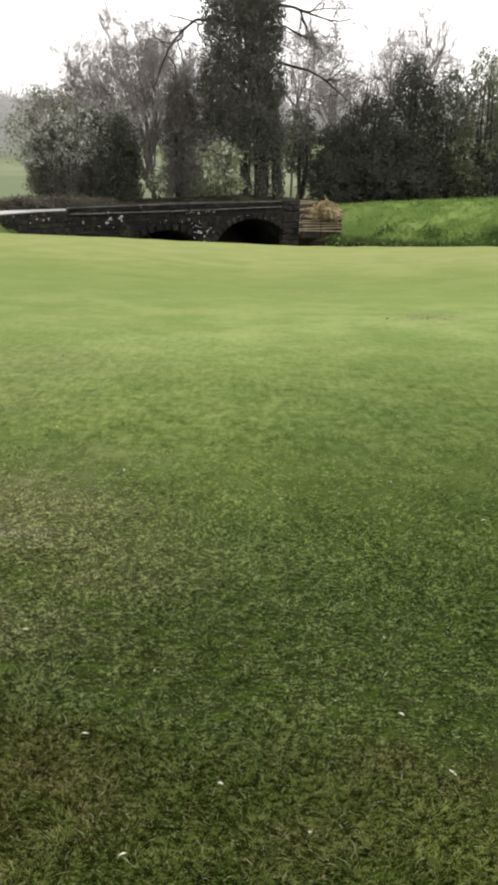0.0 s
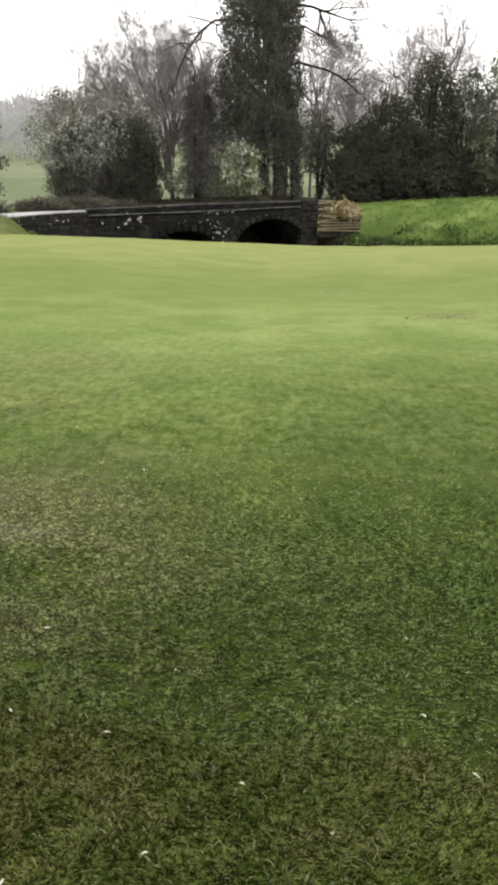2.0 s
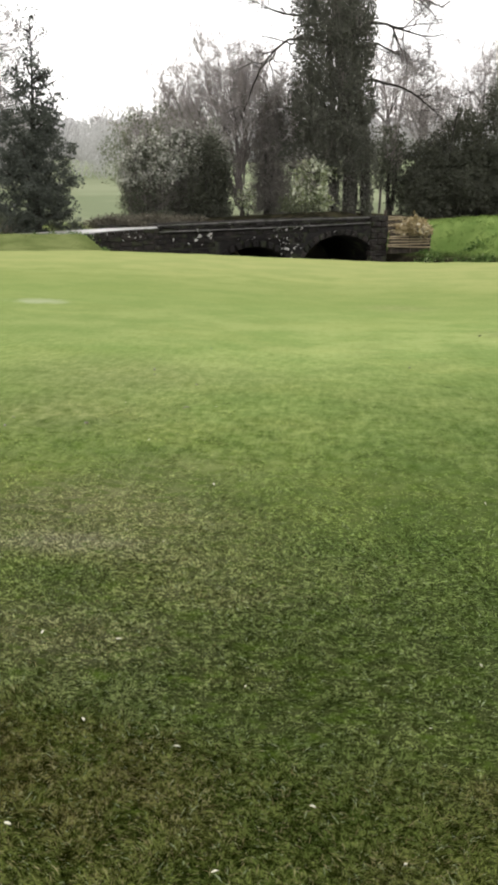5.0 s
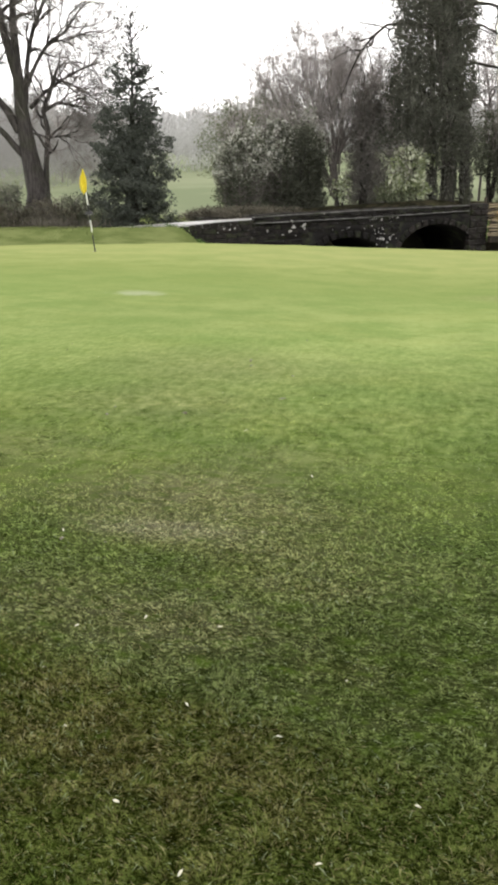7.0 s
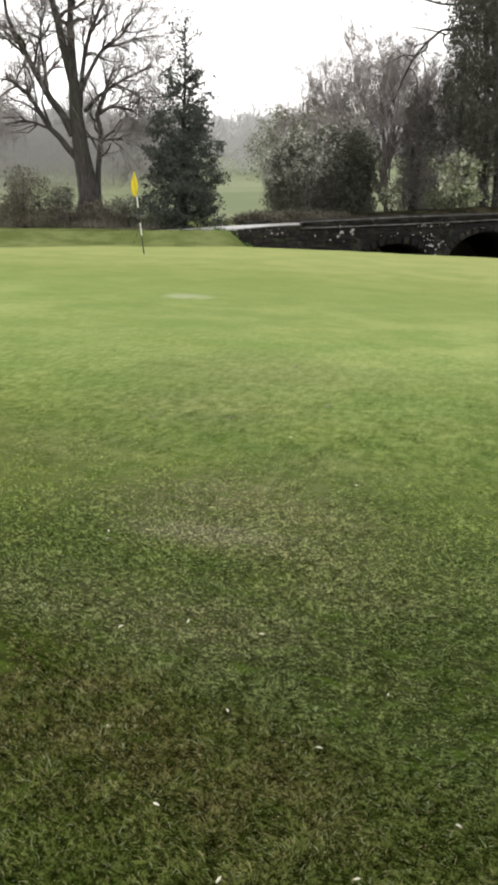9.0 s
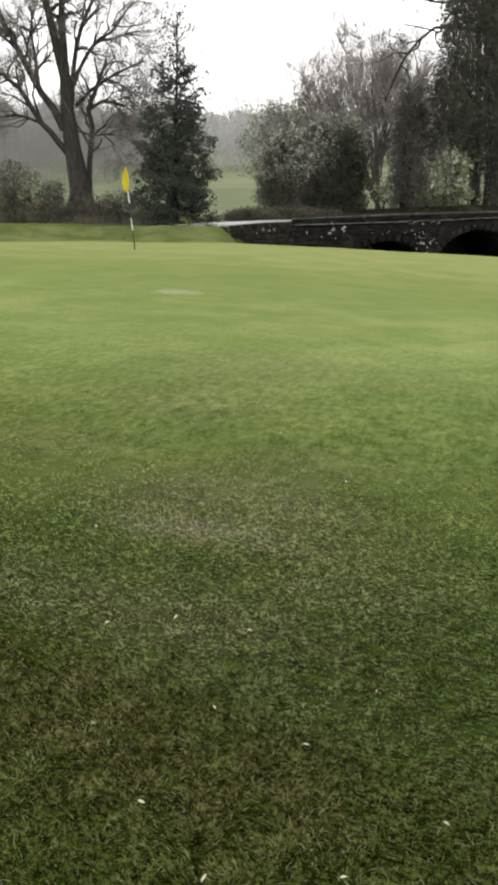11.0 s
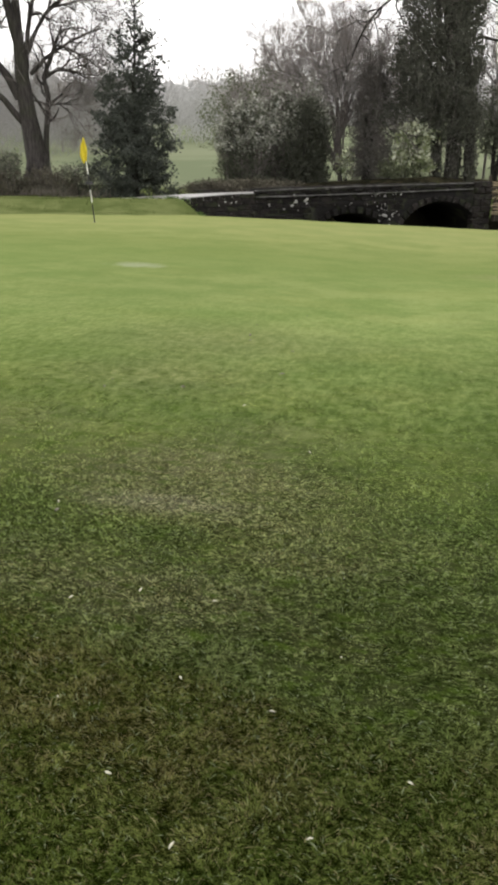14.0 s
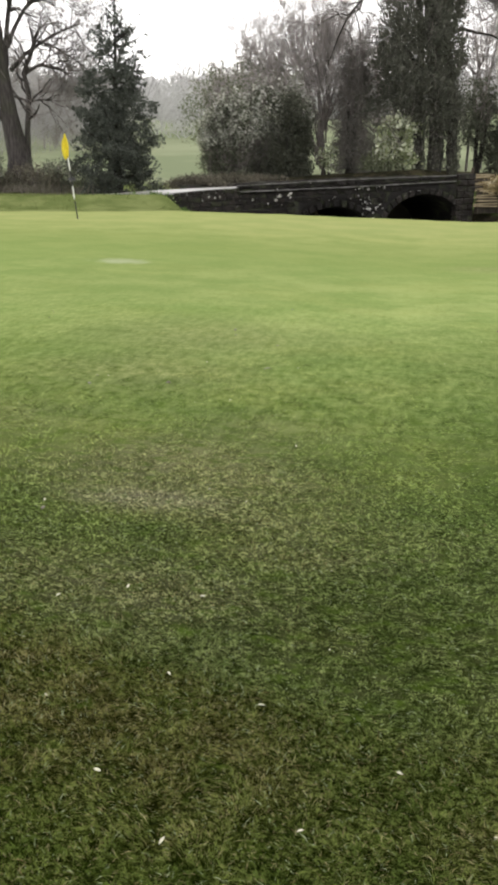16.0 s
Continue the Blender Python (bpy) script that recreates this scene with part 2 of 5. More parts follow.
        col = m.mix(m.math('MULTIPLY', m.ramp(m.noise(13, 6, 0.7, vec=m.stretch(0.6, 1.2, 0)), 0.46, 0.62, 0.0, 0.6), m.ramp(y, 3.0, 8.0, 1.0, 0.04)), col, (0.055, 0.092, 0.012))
        m.bump(m.math('ADD', m.math('MULTIPLY', m.noise(60, 4, 0.7), 0.6), fine), 0.5, 0.02)
        m.done(col, 0.9, 0.0)
    return m.mat


def stone(name, dark, light, lichen=0.5, scale=3.0):
    m = Nodes(name)
    shift = m.n.new("ShaderNodeVectorMath")
    shift.operation = 'ADD'
    m.link(m.pos, shift.inputs[0])
    mul = m.n.new("ShaderNodeVectorMath")
    mul.operation = 'SCALE'
    mul.inputs[0].default_value = (37, 11, 23)
    m.link(m.rand(), mul.inputs["Scale"])
    m.link(mul.outputs[0], shift.inputs[1])
    v = shift.outputs[0]
    a, b, c = m.noise(scale, 5, 0.65, v), m.noise(scale * 6, 4, 0.6, v), m.noise(scale * 0.6, 3, 0.5, v)
    col = m.mix(m.ramp(a, 0.35, 0.68), dark, light)
    col = m.mix(m.math('MULTIPLY', m.ramp(c, 0.52, 0.66), 0.6), col, (0.045, 0.055, 0.025))
    col = m.mix(m.math('MULTIPLY', m.ramp(b, 0.66 - 0.1 * lichen, 0.72), lichen), col, (0.50, 0.50, 0.47))
    col = m.mix(m.math('MULTIPLY', m.rand(), 0.35), col, dark)
    m.bump(m.math('ADD', a, m.math('MULTIPLY', b, 0.4)), 0.7, 0.03)
    return m.done(col, 0.75, 0.2)


def bark(name, dark, light, moss=0.3):
    m = Nodes(name)
    v = m.stretch(6, 6, 0.9)
    a, b = m.noise(2.2, 6, 0.65, v), m.noise(0.9, 4)
    col = m.mix(m.ramp(a, 0.35, 0.65), dark, light)
    col = m.mix(m.math('MULTIPLY', m.ramp(b, 0.48, 0.66), moss), col, (0.06, 0.075, 0.03))
    m.bump(a, 0.9, 0.06)
    return m.done(col, 0.75, 0.3)


def leaf(name, dark, light, pale=None, share=0.0, rough=0.75, spec=0.14):
    m = Nodes(name)
    r = m.island()
    lump = m.noise(1.7, 3, 0.6)
    col = m.mix(m.ramp(m.math('ADD', m.math('MULTIPLY', r, 0.35), m.math('MULTIPLY', lump, 1.3)), 0.55, 1.1), dark, light)
    if pale:
        col = m.mix(m.ramp(m.math('ADD', m.math('MULTIPLY', r, 0.45), m.noise(2.6, 2)), 1.12 - share, 1.20 - share), col, pale)
    m.done(col, rough, spec)
    thin = m.n.new("ShaderNodeBsdfTranslucent")
    m.link(col, thin.inputs["Color"])
    both = m.n.new("ShaderNodeMixShader")
    both.inputs[0].default_value = 0.4
    m.l.new(m.bsdf.outputs[0], both.inputs[1])
    m.l.new(thin.outputs[0], both.inputs[2])
    m.l.new(both.outputs[0], m.n["Material Output"].inputs["Surface"])
    return m.mat


def plain(name, a, b, scale=8.0, rough=0.6, spec=0.4, bump=0.3, dist=0.01, vec=(1, 1, 1)):
    m = Nodes(name)
    v = m.stretch(*vec)
    f = m.noise(scale, 5, 0.6, v)
    col = m.mix(m.ramp(f, 0.3, 0.7), a, b)
    col = m.mix(m.math('MULTIPLY', m.ramp(m.noise(scale * 0.17, 3), 0.5, 0.7), 0.4), col, a)
    m.bump(m.noise(scale * 4, 4, 0.6, v), bump, dist)
    return m.done(col, rough, spec)


def water(name):
    m = Nodes(name)
    m.bump(m.noise(14, 3), 0.25, 0.01)
    return m.done(m.mix(m.noise(1.5, 3), (0.020, 0.020, 0.014), (0.045, 0.042, 0.030)), 0.06, 0.5)


MAT = dict(
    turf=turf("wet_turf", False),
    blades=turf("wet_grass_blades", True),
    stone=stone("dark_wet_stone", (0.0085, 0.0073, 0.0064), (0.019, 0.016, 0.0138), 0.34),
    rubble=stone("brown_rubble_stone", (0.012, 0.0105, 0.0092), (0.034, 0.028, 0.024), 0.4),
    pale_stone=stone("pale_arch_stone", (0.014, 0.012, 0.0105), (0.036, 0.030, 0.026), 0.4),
    # coping and string course paled: the sky's gleam on wet stone painted in
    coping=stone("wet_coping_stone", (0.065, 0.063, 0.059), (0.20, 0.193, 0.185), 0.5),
    lichen=stone("white_lichen", (0.42, 0.41, 0.38), (0.62, 0.61, 0.58), 0.3, 14),
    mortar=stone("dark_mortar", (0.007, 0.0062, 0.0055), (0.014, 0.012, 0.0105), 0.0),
    gravel=plain("wet_gravel_path", (0.135, 0.131, 0.122), (0.225, 0.218, 0.206), 6, 0.42, 0.5, 0.4),
    bark=bark("grey_brown_bark", (0.030, 0.026, 0.024), (0.084, 0.074, 0.069)),
    dark_bark=bark("dark_wet_bark", (0.018, 0.016, 0.014), (0.052, 0.046, 0.040)),
    # twigs and far woods: rain haze put into their raised, pale colours
    twig=bark("grey_twigs", (0.40, 0.36, 0.345), (0.55, 0.50, 0.485), 0.04),
    brown_twig=bark("brown_twigs", (0.17, 0.148, 0.138), (0.29, 0.26, 0.245), 0.1),
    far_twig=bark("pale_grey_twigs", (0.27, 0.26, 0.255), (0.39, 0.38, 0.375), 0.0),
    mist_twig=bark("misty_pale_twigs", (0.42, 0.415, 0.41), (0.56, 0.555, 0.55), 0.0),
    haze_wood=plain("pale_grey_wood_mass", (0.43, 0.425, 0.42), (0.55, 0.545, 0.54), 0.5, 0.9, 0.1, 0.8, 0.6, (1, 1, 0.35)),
    # pale leaves among the ivy and evergreen stand in for wet glints
    ivy=leaf("dark_ivy_leaf", (0.104, 0.106, 0.084), (0.180, 0.181, 0.150), (0.29, 0.29, 0.255), 0.13),
    holly=leaf("dark_evergreen_leaf", (0.064, 0.072, 0.059), (0.112, 0.124, 0.103), (0.30, 0.32, 0.29), 0.06, 0.5, 0.3),
    dry=leaf("brownish_dead_leaf", (0.165, 0.152, 0.138), (0.262, 0.246, 0.225), None),
    yew=leaf("dark_hedge_leaf", (0.074, 0.078, 0.058), (0.128, 0.133, 0.100), (0.17, 0.17, 0.13), 0.05),
    grey_leaf=leaf("grey_green_leaf", (0.132, 0.148, 0.088), (0.235, 0.256, 0.160), (0.36, 0.37, 0.29), 0.14),
    hedge_mix=leaf("grey_dark_hedge_leaf", (0.092, 0.097, 0.072), (0.180, 0.190, 0.142), (0.36, 0.37, 0.31), 0.12),
    catkin=leaf("silvery_catkin", (0.30, 0.31, 0.25), (0.60, 0.60, 0.53), (0.84, 0.83, 0.78), 0.26),
    reed=leaf("dry_grey_brown_stem", (0.15, 0.135, 0.115), (0.27, 0.245, 0.21), (0.36, 0.34, 0.29), 0.1),
    spring=leaf("fresh_green_leaf", (0.22, 0.26, 0.13), (0.52, 0.57, 0.34), (0.76, 0.78, 0.62), 0.42),
    bramble=leaf("brown_bramble_leaf", (0.095, 0.088, 0.066), (0.180, 0.164, 0.126), (0.26, 0.235, 0.185), 0.10),
    weed=leaf("bank_weed_leaf", (0.045, 0.095, 0.022), (0.155, 0.240, 0.066), (0.34, 0.41, 0.20), 0.18),
    straw=leaf("dry_golden_frond", (0.30, 0.24, 0.12), (0.60, 0.51, 0.31), (0.74, 0.69, 0.55), 0.25, 0.6, 0.2),
    timber=plain("weathered_tan_timber", (0.20, 0.155, 0.090), (0.40, 0.33, 0.215), 5, 0.6, 0.3, 0.4, 0.01, (0.6, 0.6, 9)),
    dark_timber=plain("dark_wet_timber", (0.03, 0.024, 0.018), (0.085, 0.065, 0.048), 5, 0.6, 0.3, 0.4, 0.01, (0.6, 0.6, 9)),
    white_paint=plain("white_stick_paint", (0.66, 0.66, 0.63), (0.80, 0.80, 0.77), 30, 0.35, 0.5, 0.1, 0.001),
    black_paint=plain("black_stick_paint", (0.015, 0.015, 0.016), (0.03, 0.03, 0.03), 30, 0.35, 0.5, 0.1, 0.001),
    flag=plain("wet_yellow_cloth", (0.60, 0.46, 0.02), (0.76, 0.61, 0.05), 12, 0.6, 0.3, 0.3, 0.004),
    petal=plain("pale_fallen_petal", (0.46, 0.44, 0.32), (0.62, 0.60, 0.48), 60, 0.5, 0.4, 0.2, 0.001),
    brown_leaf=plain("brown_fallen_leaf", (0.028, 0.022, 0.012), (0.10, 0.075, 0.042), 60, 0.5, 0.4, 0.2, 0.001),
    water=water("dark_stream_water"),
    soil=plain("dark_bank_soil", (0.030, 0.026, 0.020), (0.075, 0.062, 0.045), 3, 0.8, 0.3, 0.6, 0.03),
)
for k in MAT.values():
    k.use_backface_culling = False


# ---- mesh helpers ----
def mesh(name, verts, faces, mat, smooth=False):
    me = bpy.data.meshes.new(name)
    verts, faces = np.asarray(verts, np.float32), np.asarray(faces, np.int32)
    n, k = faces.shape
    me.vertices.add(len(verts))
    me.vertices.foreach_set("co", verts.ravel())
    me.loops.add(n * k)
    me.loops.foreach_set("vertex_index", faces.ravel())
    me.polygons.add(n)
    me.polygons.foreach_set("loop_start", np.arange(0, n * k, k, dtype=np.int32))
    if smooth:
        me.polygons.foreach_set("use_smooth", np.ones(n, bool))
    me.materials.append(mat)
    me.update(calc_edges=True)
    return me


def under(ob, parent):
    if parent:
        ob.parent = parent
    return ob


def part(name, bm, mat, parent=None, label=""):
    me = bpy.data.meshes.new(name)
    bm.to_mesh(me)
    bm.free()
    me.materials.append(mat)
    return tagged(under(new(name, me), parent), label)


def raw(name, verts, faces, mat, parent=None, label="", smooth=False):
    return tagged(under(new(name, mesh(name, verts, faces, mat, smooth)), parent), label)


def thing(name, at, label, category, group=""):
    ob = new(name)
    ob.empty_display_size = 0.2
    ob.location = at
    return tagged(ob, label, category, group)


def box_bm(w, d, h, bevel=0.0, jitter=0.0, rnd=None):
    bm = bmesh.new()
    bmesh.ops.create_cube(bm, size=1, matrix=Matrix.Diagonal((w, d, h, 1)))
    if bevel:
        bmesh.ops.bevel(bm, geom=list(bm.edges), offset=bevel, segments=1, affect='EDGES')
    if jitter:
        for v in bm.verts:
            v.co += Vector([rnd.uniform(-jitter, jitter) for _ in range(3)])
    return bm


def tubes(lines, radii, sides=5):
    """Tapered tubes along lines of one and the same number of points: lines (n, k, 3), radii (n, k)."""
    lines, radii = np.asarray(lines, float), np.asarray(radii, float)
    n, k, _ = lines.shape
    tan = np.gradient(lines, axis=1)
    tan /= np.linalg.norm(tan, axis=2, keepdims=True) + 1e-9
    ref = np.where(np.abs(tan[:, :1, 2:3]) > 0.9, np.array([1.0, 0, 0]), np.array([0, 0, 1.0]))
    u = np.cross(tan, np.broadcast_to(ref, tan.shape))
    u /= np.linalg.norm(u, axis=2, keepdims=True) + 1e-9
    w = np.cross(tan, u)
    ang = np.arange(sides) * 2 * np.pi / sides
    ring = lines[:, :, None] + radii[:, :, None, None] * (np.cos(ang)[None, None, :, None] * u[:, :, None] + np.sin(ang)[None, None, :, None] * w[:, :, None])
    idx = np.arange(n * k * sides).reshape(n, k, sides)
    a, b = idx[:, :-1], idx[:, 1:]
    faces = np.stack([a, np.roll(a, -1, 2), np.roll(b, -1, 2), b], -1).reshape(-1, 4)
    return ring.reshape(-1, 3), faces


def leaves(points, size, rng, droop=0.3, narrow=0.55, spread=0.35):
    """A folded diamond at each point."""
    n = len(points)
    d = rng.normal(size=(n, 3))
    d[:, 2] -= droop
    d /= np.linalg.norm(d, axis=1, keepdims=True)
    s = np.cross(d, rng.normal(size=(n, 3)))
    s /= np.linalg.norm(s, axis=1, keepdims=True) + 1e-9
    up = np.cross(d, s)
    L = (size * (1 + spread * rng.normal(size=n)).clip(0.4, 2))[:, None]
    mid = points + d * L * 0.45 + up * L * 0.08
    v = np.stack([points, mid + s * L * narrow / 2, points + d * L, mid - s * L * narrow / 2], 1).reshape(-1, 3)
    return v, np.arange(4 * n).reshape(n, 4)


def clumps(rng, inside, lo, hi, count, each, spread, shell=0.0, tall=0.8):
    """Points in clumps, whose middles lie in a form: inside(p) gives a value under 1 there (over shell, to stay near its skin)."""
    lo, hi = np.array(lo, float), np.array(hi, float)
    got = []
    while sum(len(g) for g in got) < count:
        p = lo + rng.random((count * 4, 3)) * (hi - lo)
        f = inside(p)
        got.append(p[(f < 1) & (f > shell)])
    mids = np.concatenate(got)[:count]
    sp = spread * (0.5 + rng.random((count, 1, 1)))
    return (mids[:, None] + rng.normal(size=(count, each, 3)).clip(-1.5, 1.5) * sp * np.array([1, 1, tall])).reshape(-1, 3)


FINE = 0.0075     # half width of the finest twigs


def grow(rng, start, way, length, radius, depth, out, kids=(6, 6, 5), up=0.15, wander=0.22, shrink=0.5, angle=0.75, level=0, tip=0.25, along=0.25):
    """A branch of five points and, from it, its own branches."""
    pts, d = [np.array(start, float)], np.array(way, float)
    d /= np.linalg.norm(d)
    step = length / 4
    for i in range(4):
        d = d + rng.normal(size=3) * wander + np.array([0, 0, up])
        d /= np.linalg.norm(d)
        pts.append(pts[-1] + d * step)
    rad = np.maximum(radius * np.linspace(1, tip, 5), FINE * 0.62)
    out.setdefault(level, []).append((np.array(pts), rad))
    branch_off(rng, np.array(pts), rad, depth, out, kids, up, wander, shrink, angle, level, length, along)


def branch_off(rng, pts, rad, depth, out, kids, up, wander, shrink, angle, level, length, along=0.25):
    if depth <= 0:
        return
    for j in range(kids[min(level, len(kids) - 1)]):
        t = along + (0.98 - along) * rng.random()
        i = min(int(t * 4), 3)
        f = t * 4 - i
        p = pts[i] * (1 - f) + pts[i + 1] * f
        d = pts[i + 1] - pts[i]
        d = d / np.linalg.norm(d)
        side = np.cross(d, rng.normal(size=3))
        side /= np.linalg.norm(side) + 1e-9
        a = angle * (0.6 + 0.8 * rng.random())
        grow(rng, p, d * math.cos(a) + side * math.sin(a), length * shrink * (1.15 - 0.6 * t) * (0.7 + 0.6 * rng.random()),
             max(min(rad[i] * 0.55, rad[0] * 0.5), FINE), depth - 1, out, kids, up, wander, shrink, angle, level + 1, 0.25, along)


def smooth_line(points, radii, n=5):
    """A limb through a few points, as n points."""
    p, r = np.array(points, float), np.array(radii, float)
    t = np.concatenate([[0], np.cumsum(np.linalg.norm(np.diff(p, axis=0), axis=1))])
    s = np.linspace(0, t[-1], n)
    return np.stack([np.interp(s, t, p[:, i]) for i in range(3)], 1), np.interp(s, t, r)


def limb_mesh(name, items, mat, parent, sides, label=""):
    v, f = tubes(np.stack([a for a, _ in items]), np.stack([b for _, b in items]), sides)
    return tagged(raw(name, v, f, mat, parent, label, True), kind="stuff")


# ---- ground ----
def sm(a, b, v):
    t = np.clip((np.asarray(v, float) - a) / (b - a), 0, 1)
    return t * t * (3 - 2 * t)


BRIDGE_A, BRIDGE_DIR = np.array([-8.3, 28.3]), np.array([0.8127, 0.5827])
BRIDGE_N = np.array([-0.5827, 0.8127])
BROOK = np.array([(45, 20), (14, 28.3), (7, 29.8), (2, 31.2), (-1.4, 34.2), (-2.5, 35.8)], float)


def brook_distance(x, y):
    best = np.full(np.shape(x), 1e9)
    for a, b in zip(BROOK[:-1], BROOK[1:]):
        d = b - a
        t = np.clip(((x - a[0]) * d[0] + (y - a[1]) * d[1]) / (d @ d), 0, 1)
        best = np.minimum(best, np.hypot(x - a[0] - t * d[0], y - a[1] - t * d[1]))
    return best


def height(x, y):
    """The lie of the land."""
    x, y = np.asarray(x, float), np.asarray(y, float)
    r = np.hypot(x - 0.4, y + 0.6) + 1e-6
    ahead = sm(-0.2, 0.4, y / r)
    lip = np.interp((x - 0.4) * 23 / r + 0.4, [-30, -12, -6.3, -3.5, 0, 3, 7, 12, 30], [0.40, 0.33, 0.29, 0.20, 0.08, 0.05, 0.19, 0.26, 0.36])
    green = lip * sm(1, 21, r)
    far = np.interp(x, [-30, -12, -9, -6, 0, 5, 12, 30], [0.3, 0.35, 0.6, 1.0, 1.35, 1.05, 1.42, 1.8])
    z = green + (far - green) * sm(23.5, 37, r)
    xs = (x - 0.4) * 26 / r + 0.4
    west = sm(-6.7, -7.9, xs)
    z = z + 0.33 * np.exp(-((r - 26) / 1.3) ** 2) * west - 0.45 * sm(23.2, 25.0, r) * sm(33, 30, r) * (1 - west)
    z = z - 0.30 * west * sm(27.2, 29, r) * sm(38, 34, r)
    u = (x - BRIDGE_A[0]) * BRIDGE_DIR[0] + (y - BRIDGE_A[1]) * BRIDGE_DIR[1]
    nd = (x - BRIDGE_A[0]) * BRIDGE_N[0] + (y - BRIDGE_A[1]) * BRIDGE_N[1]
    wide = 9.0 - 4.6 * sm(1, 4, nd) * sm(17, 13, u) - 2.2 * sm(-4, -8, nd)
    dc = brook_distance(x, y)
    bed = 0.9 + 2.2 * sm(5, 1, x) * sm(5, 3.4, nd)
    z = -1.35 + (z + 1.35) * sm(0, 1, (dc - bed) / np.maximum(wide - 0.9, 2.0))
    # hollow before the bridge's wing wall
    for ax, ay, dx, dy, low, w0, w1 in ((-6.6, 26.2, 5.6, 3.7, -0.5, 1.0, 2.0), (2.6, 34.6, 2.6, 1.7, -0.55, 0.8, 1.9)):
        t = np.clip(((x - ax) * dx + (y - ay) * dy) / (dx * dx + dy * dy), 0, 1)
        dd = np.hypot(x - ax - t * dx, y - ay - t * dy)
        z = z + (np.minimum(z, low) - z) * sm(w1, w0, dd) * sm(0.5, -0.2, nd) * sm(23.2, 24.2, r)
    hill = np.clip(r - 46, 0, None)
    z = z + ahead * (0.085 * np.sqrt(hill * hill + 9) - 0.255) * (1 - sm(200, 330, r)) + ahead * sm(200, 330, r) * 14
    bumps = 0.012 * np.sin(1.3 * x + 0.6 * y) * np.sin(0.9 * y - 0.5 * x) * sm(3, 8, r) + 0.006 * np.sin(5.1 * x + 1.0) * np.sin(4.3 * y)
    z = z + bumps * (1 - sm(60, 120, r))
    return z


def gz(x, y):
    return float(height(x, y))


def build_ground():
    az = np.radians(np.concatenate([np.arange(-36, 46, 0.34), np.arange(46, 324, 4.0)]))     # to the left of straight ahead
    rad = np.concatenate([[0.02], np.geomspace(0.3, 20, 90), np.arange(20.2, 46, 0.2), np.geomspace(46.5, 1500, 70)])
    a, r = np.meshgrid(az, rad, indexing="ij")
    x, y = 0.4 - r * np.sin(a), -0.6 + r * np.cos(a)
    v = np.stack([x, y, height(x, y)], -1).reshape(-1, 3)
    i = np.arange(len(az) * len(rad)).reshape(len(az), len(rad))
    p, q = i, np.roll(i, -1, 0)
    f = np.stack([p[:, :-1], p[:, 1:], q[:, 1:], q[:, :-1]], -1).reshape(-1, 4)[:, ::-1]
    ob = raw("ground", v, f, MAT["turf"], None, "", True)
    tagged(ob, "rain-wet golf green, worn apron, rough banks and hill field", "ground", "", "structure")


build_ground()

bm = bmesh.new()
for p, q in zip(BROOK[:-1], BROOK[1:]):
    d = (q - p) / np.linalg.norm(q - p)
    s = np.array([-d[1], d[0]]) * 2.2
    e = q + d * (1.2 if q[0] < 0 else 0.0)
    bm.faces.new([bm.verts.new((*w, -1.12)) for w in (p - s, e - s, e + s, p + s)])
tagged(part("water", bm, MAT["water"]), "dark shallow stream water below the grass banks", "stream", "", "structure")


# ---- stone bridge ----
def bridge_point(u, n, z):
    p = BRIDGE_A + BRIDGE_DIR * u + BRIDGE_N * n
    return Vector((p[0], p[1], z))


BRIDGE_TURN = Matrix(((BRIDGE_DIR[0], BRIDGE_N[0], 0, 0), (BRIDGE_DIR[1], BRIDGE_N[1], 0, 0), (0, 0, 1, 0), (0, 0, 0, 1)))
ARCHES = ((10.78, 2.02, 1.36), (6.42, 1.70, 0.94))      # middle, half span, rise over z = -1.0


def string_z(u):
    return float(np.interp(u, [-0.6, 2.2, 7.4, 13.3], [0.44, 0.57, 0.71, 0.93]))


def coping_z(u):
    return float(np.interp(u, [2.2, 4.4, 6.6, 9.5, 13.3], [0.84, 0.93, 1.015, 1.10, 1.19]))


def road_z(u):
    return float(np.interp(u, [-14, -3, 0.2, 2.2, 7, 13.3, 20], [0.05, 0.41, 0.58, 0.66, 0.77, 0.92, 1.12]))


def kerb_z(u):
    return road_z(u) + float(np.interp(u, [-3, 1.0], [0.0, 0.12]))


def intrados(u, grow_by=0.0):
    for c, a, b in ARCHES:
        t = (u - c) / (a + grow_by)
        if abs(t) < 1:
            return -1.0 + (b + grow_by) * math.sqrt(1 - t * t)
    return -1.7


bridge = thing("stone_bridge", (0, 0, 0), "old dark stone bridge with two low arches and mossy parapets", "bridge")


def prism(name, us, low, high, n0, n1, mat, parent, label=""):
    """A wall whose foot and head follow curves."""
    v, f = [], []
    for u in us:
        v += [bridge_point(u, n0, low(u)), bridge_point(u, n0, high(u)), bridge_point(u, n1, high(u)), bridge_point(u, n1, low(u))]
    for i in range(len(us) - 1):
        o = 4 * i
        f += [(o + j, o + 4 + j, o + 4 + (j + 1) % 4, o + (j + 1) % 4) for j in range(4)]
    f += [(0, 1, 2, 3), (len(v) - 1, len(v) - 2, len(v) - 3, len(v) - 4)]
    return raw(name, v, f, mat, parent, label)


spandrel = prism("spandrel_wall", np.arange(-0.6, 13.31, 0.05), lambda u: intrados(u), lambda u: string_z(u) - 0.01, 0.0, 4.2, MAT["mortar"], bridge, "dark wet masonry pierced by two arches")
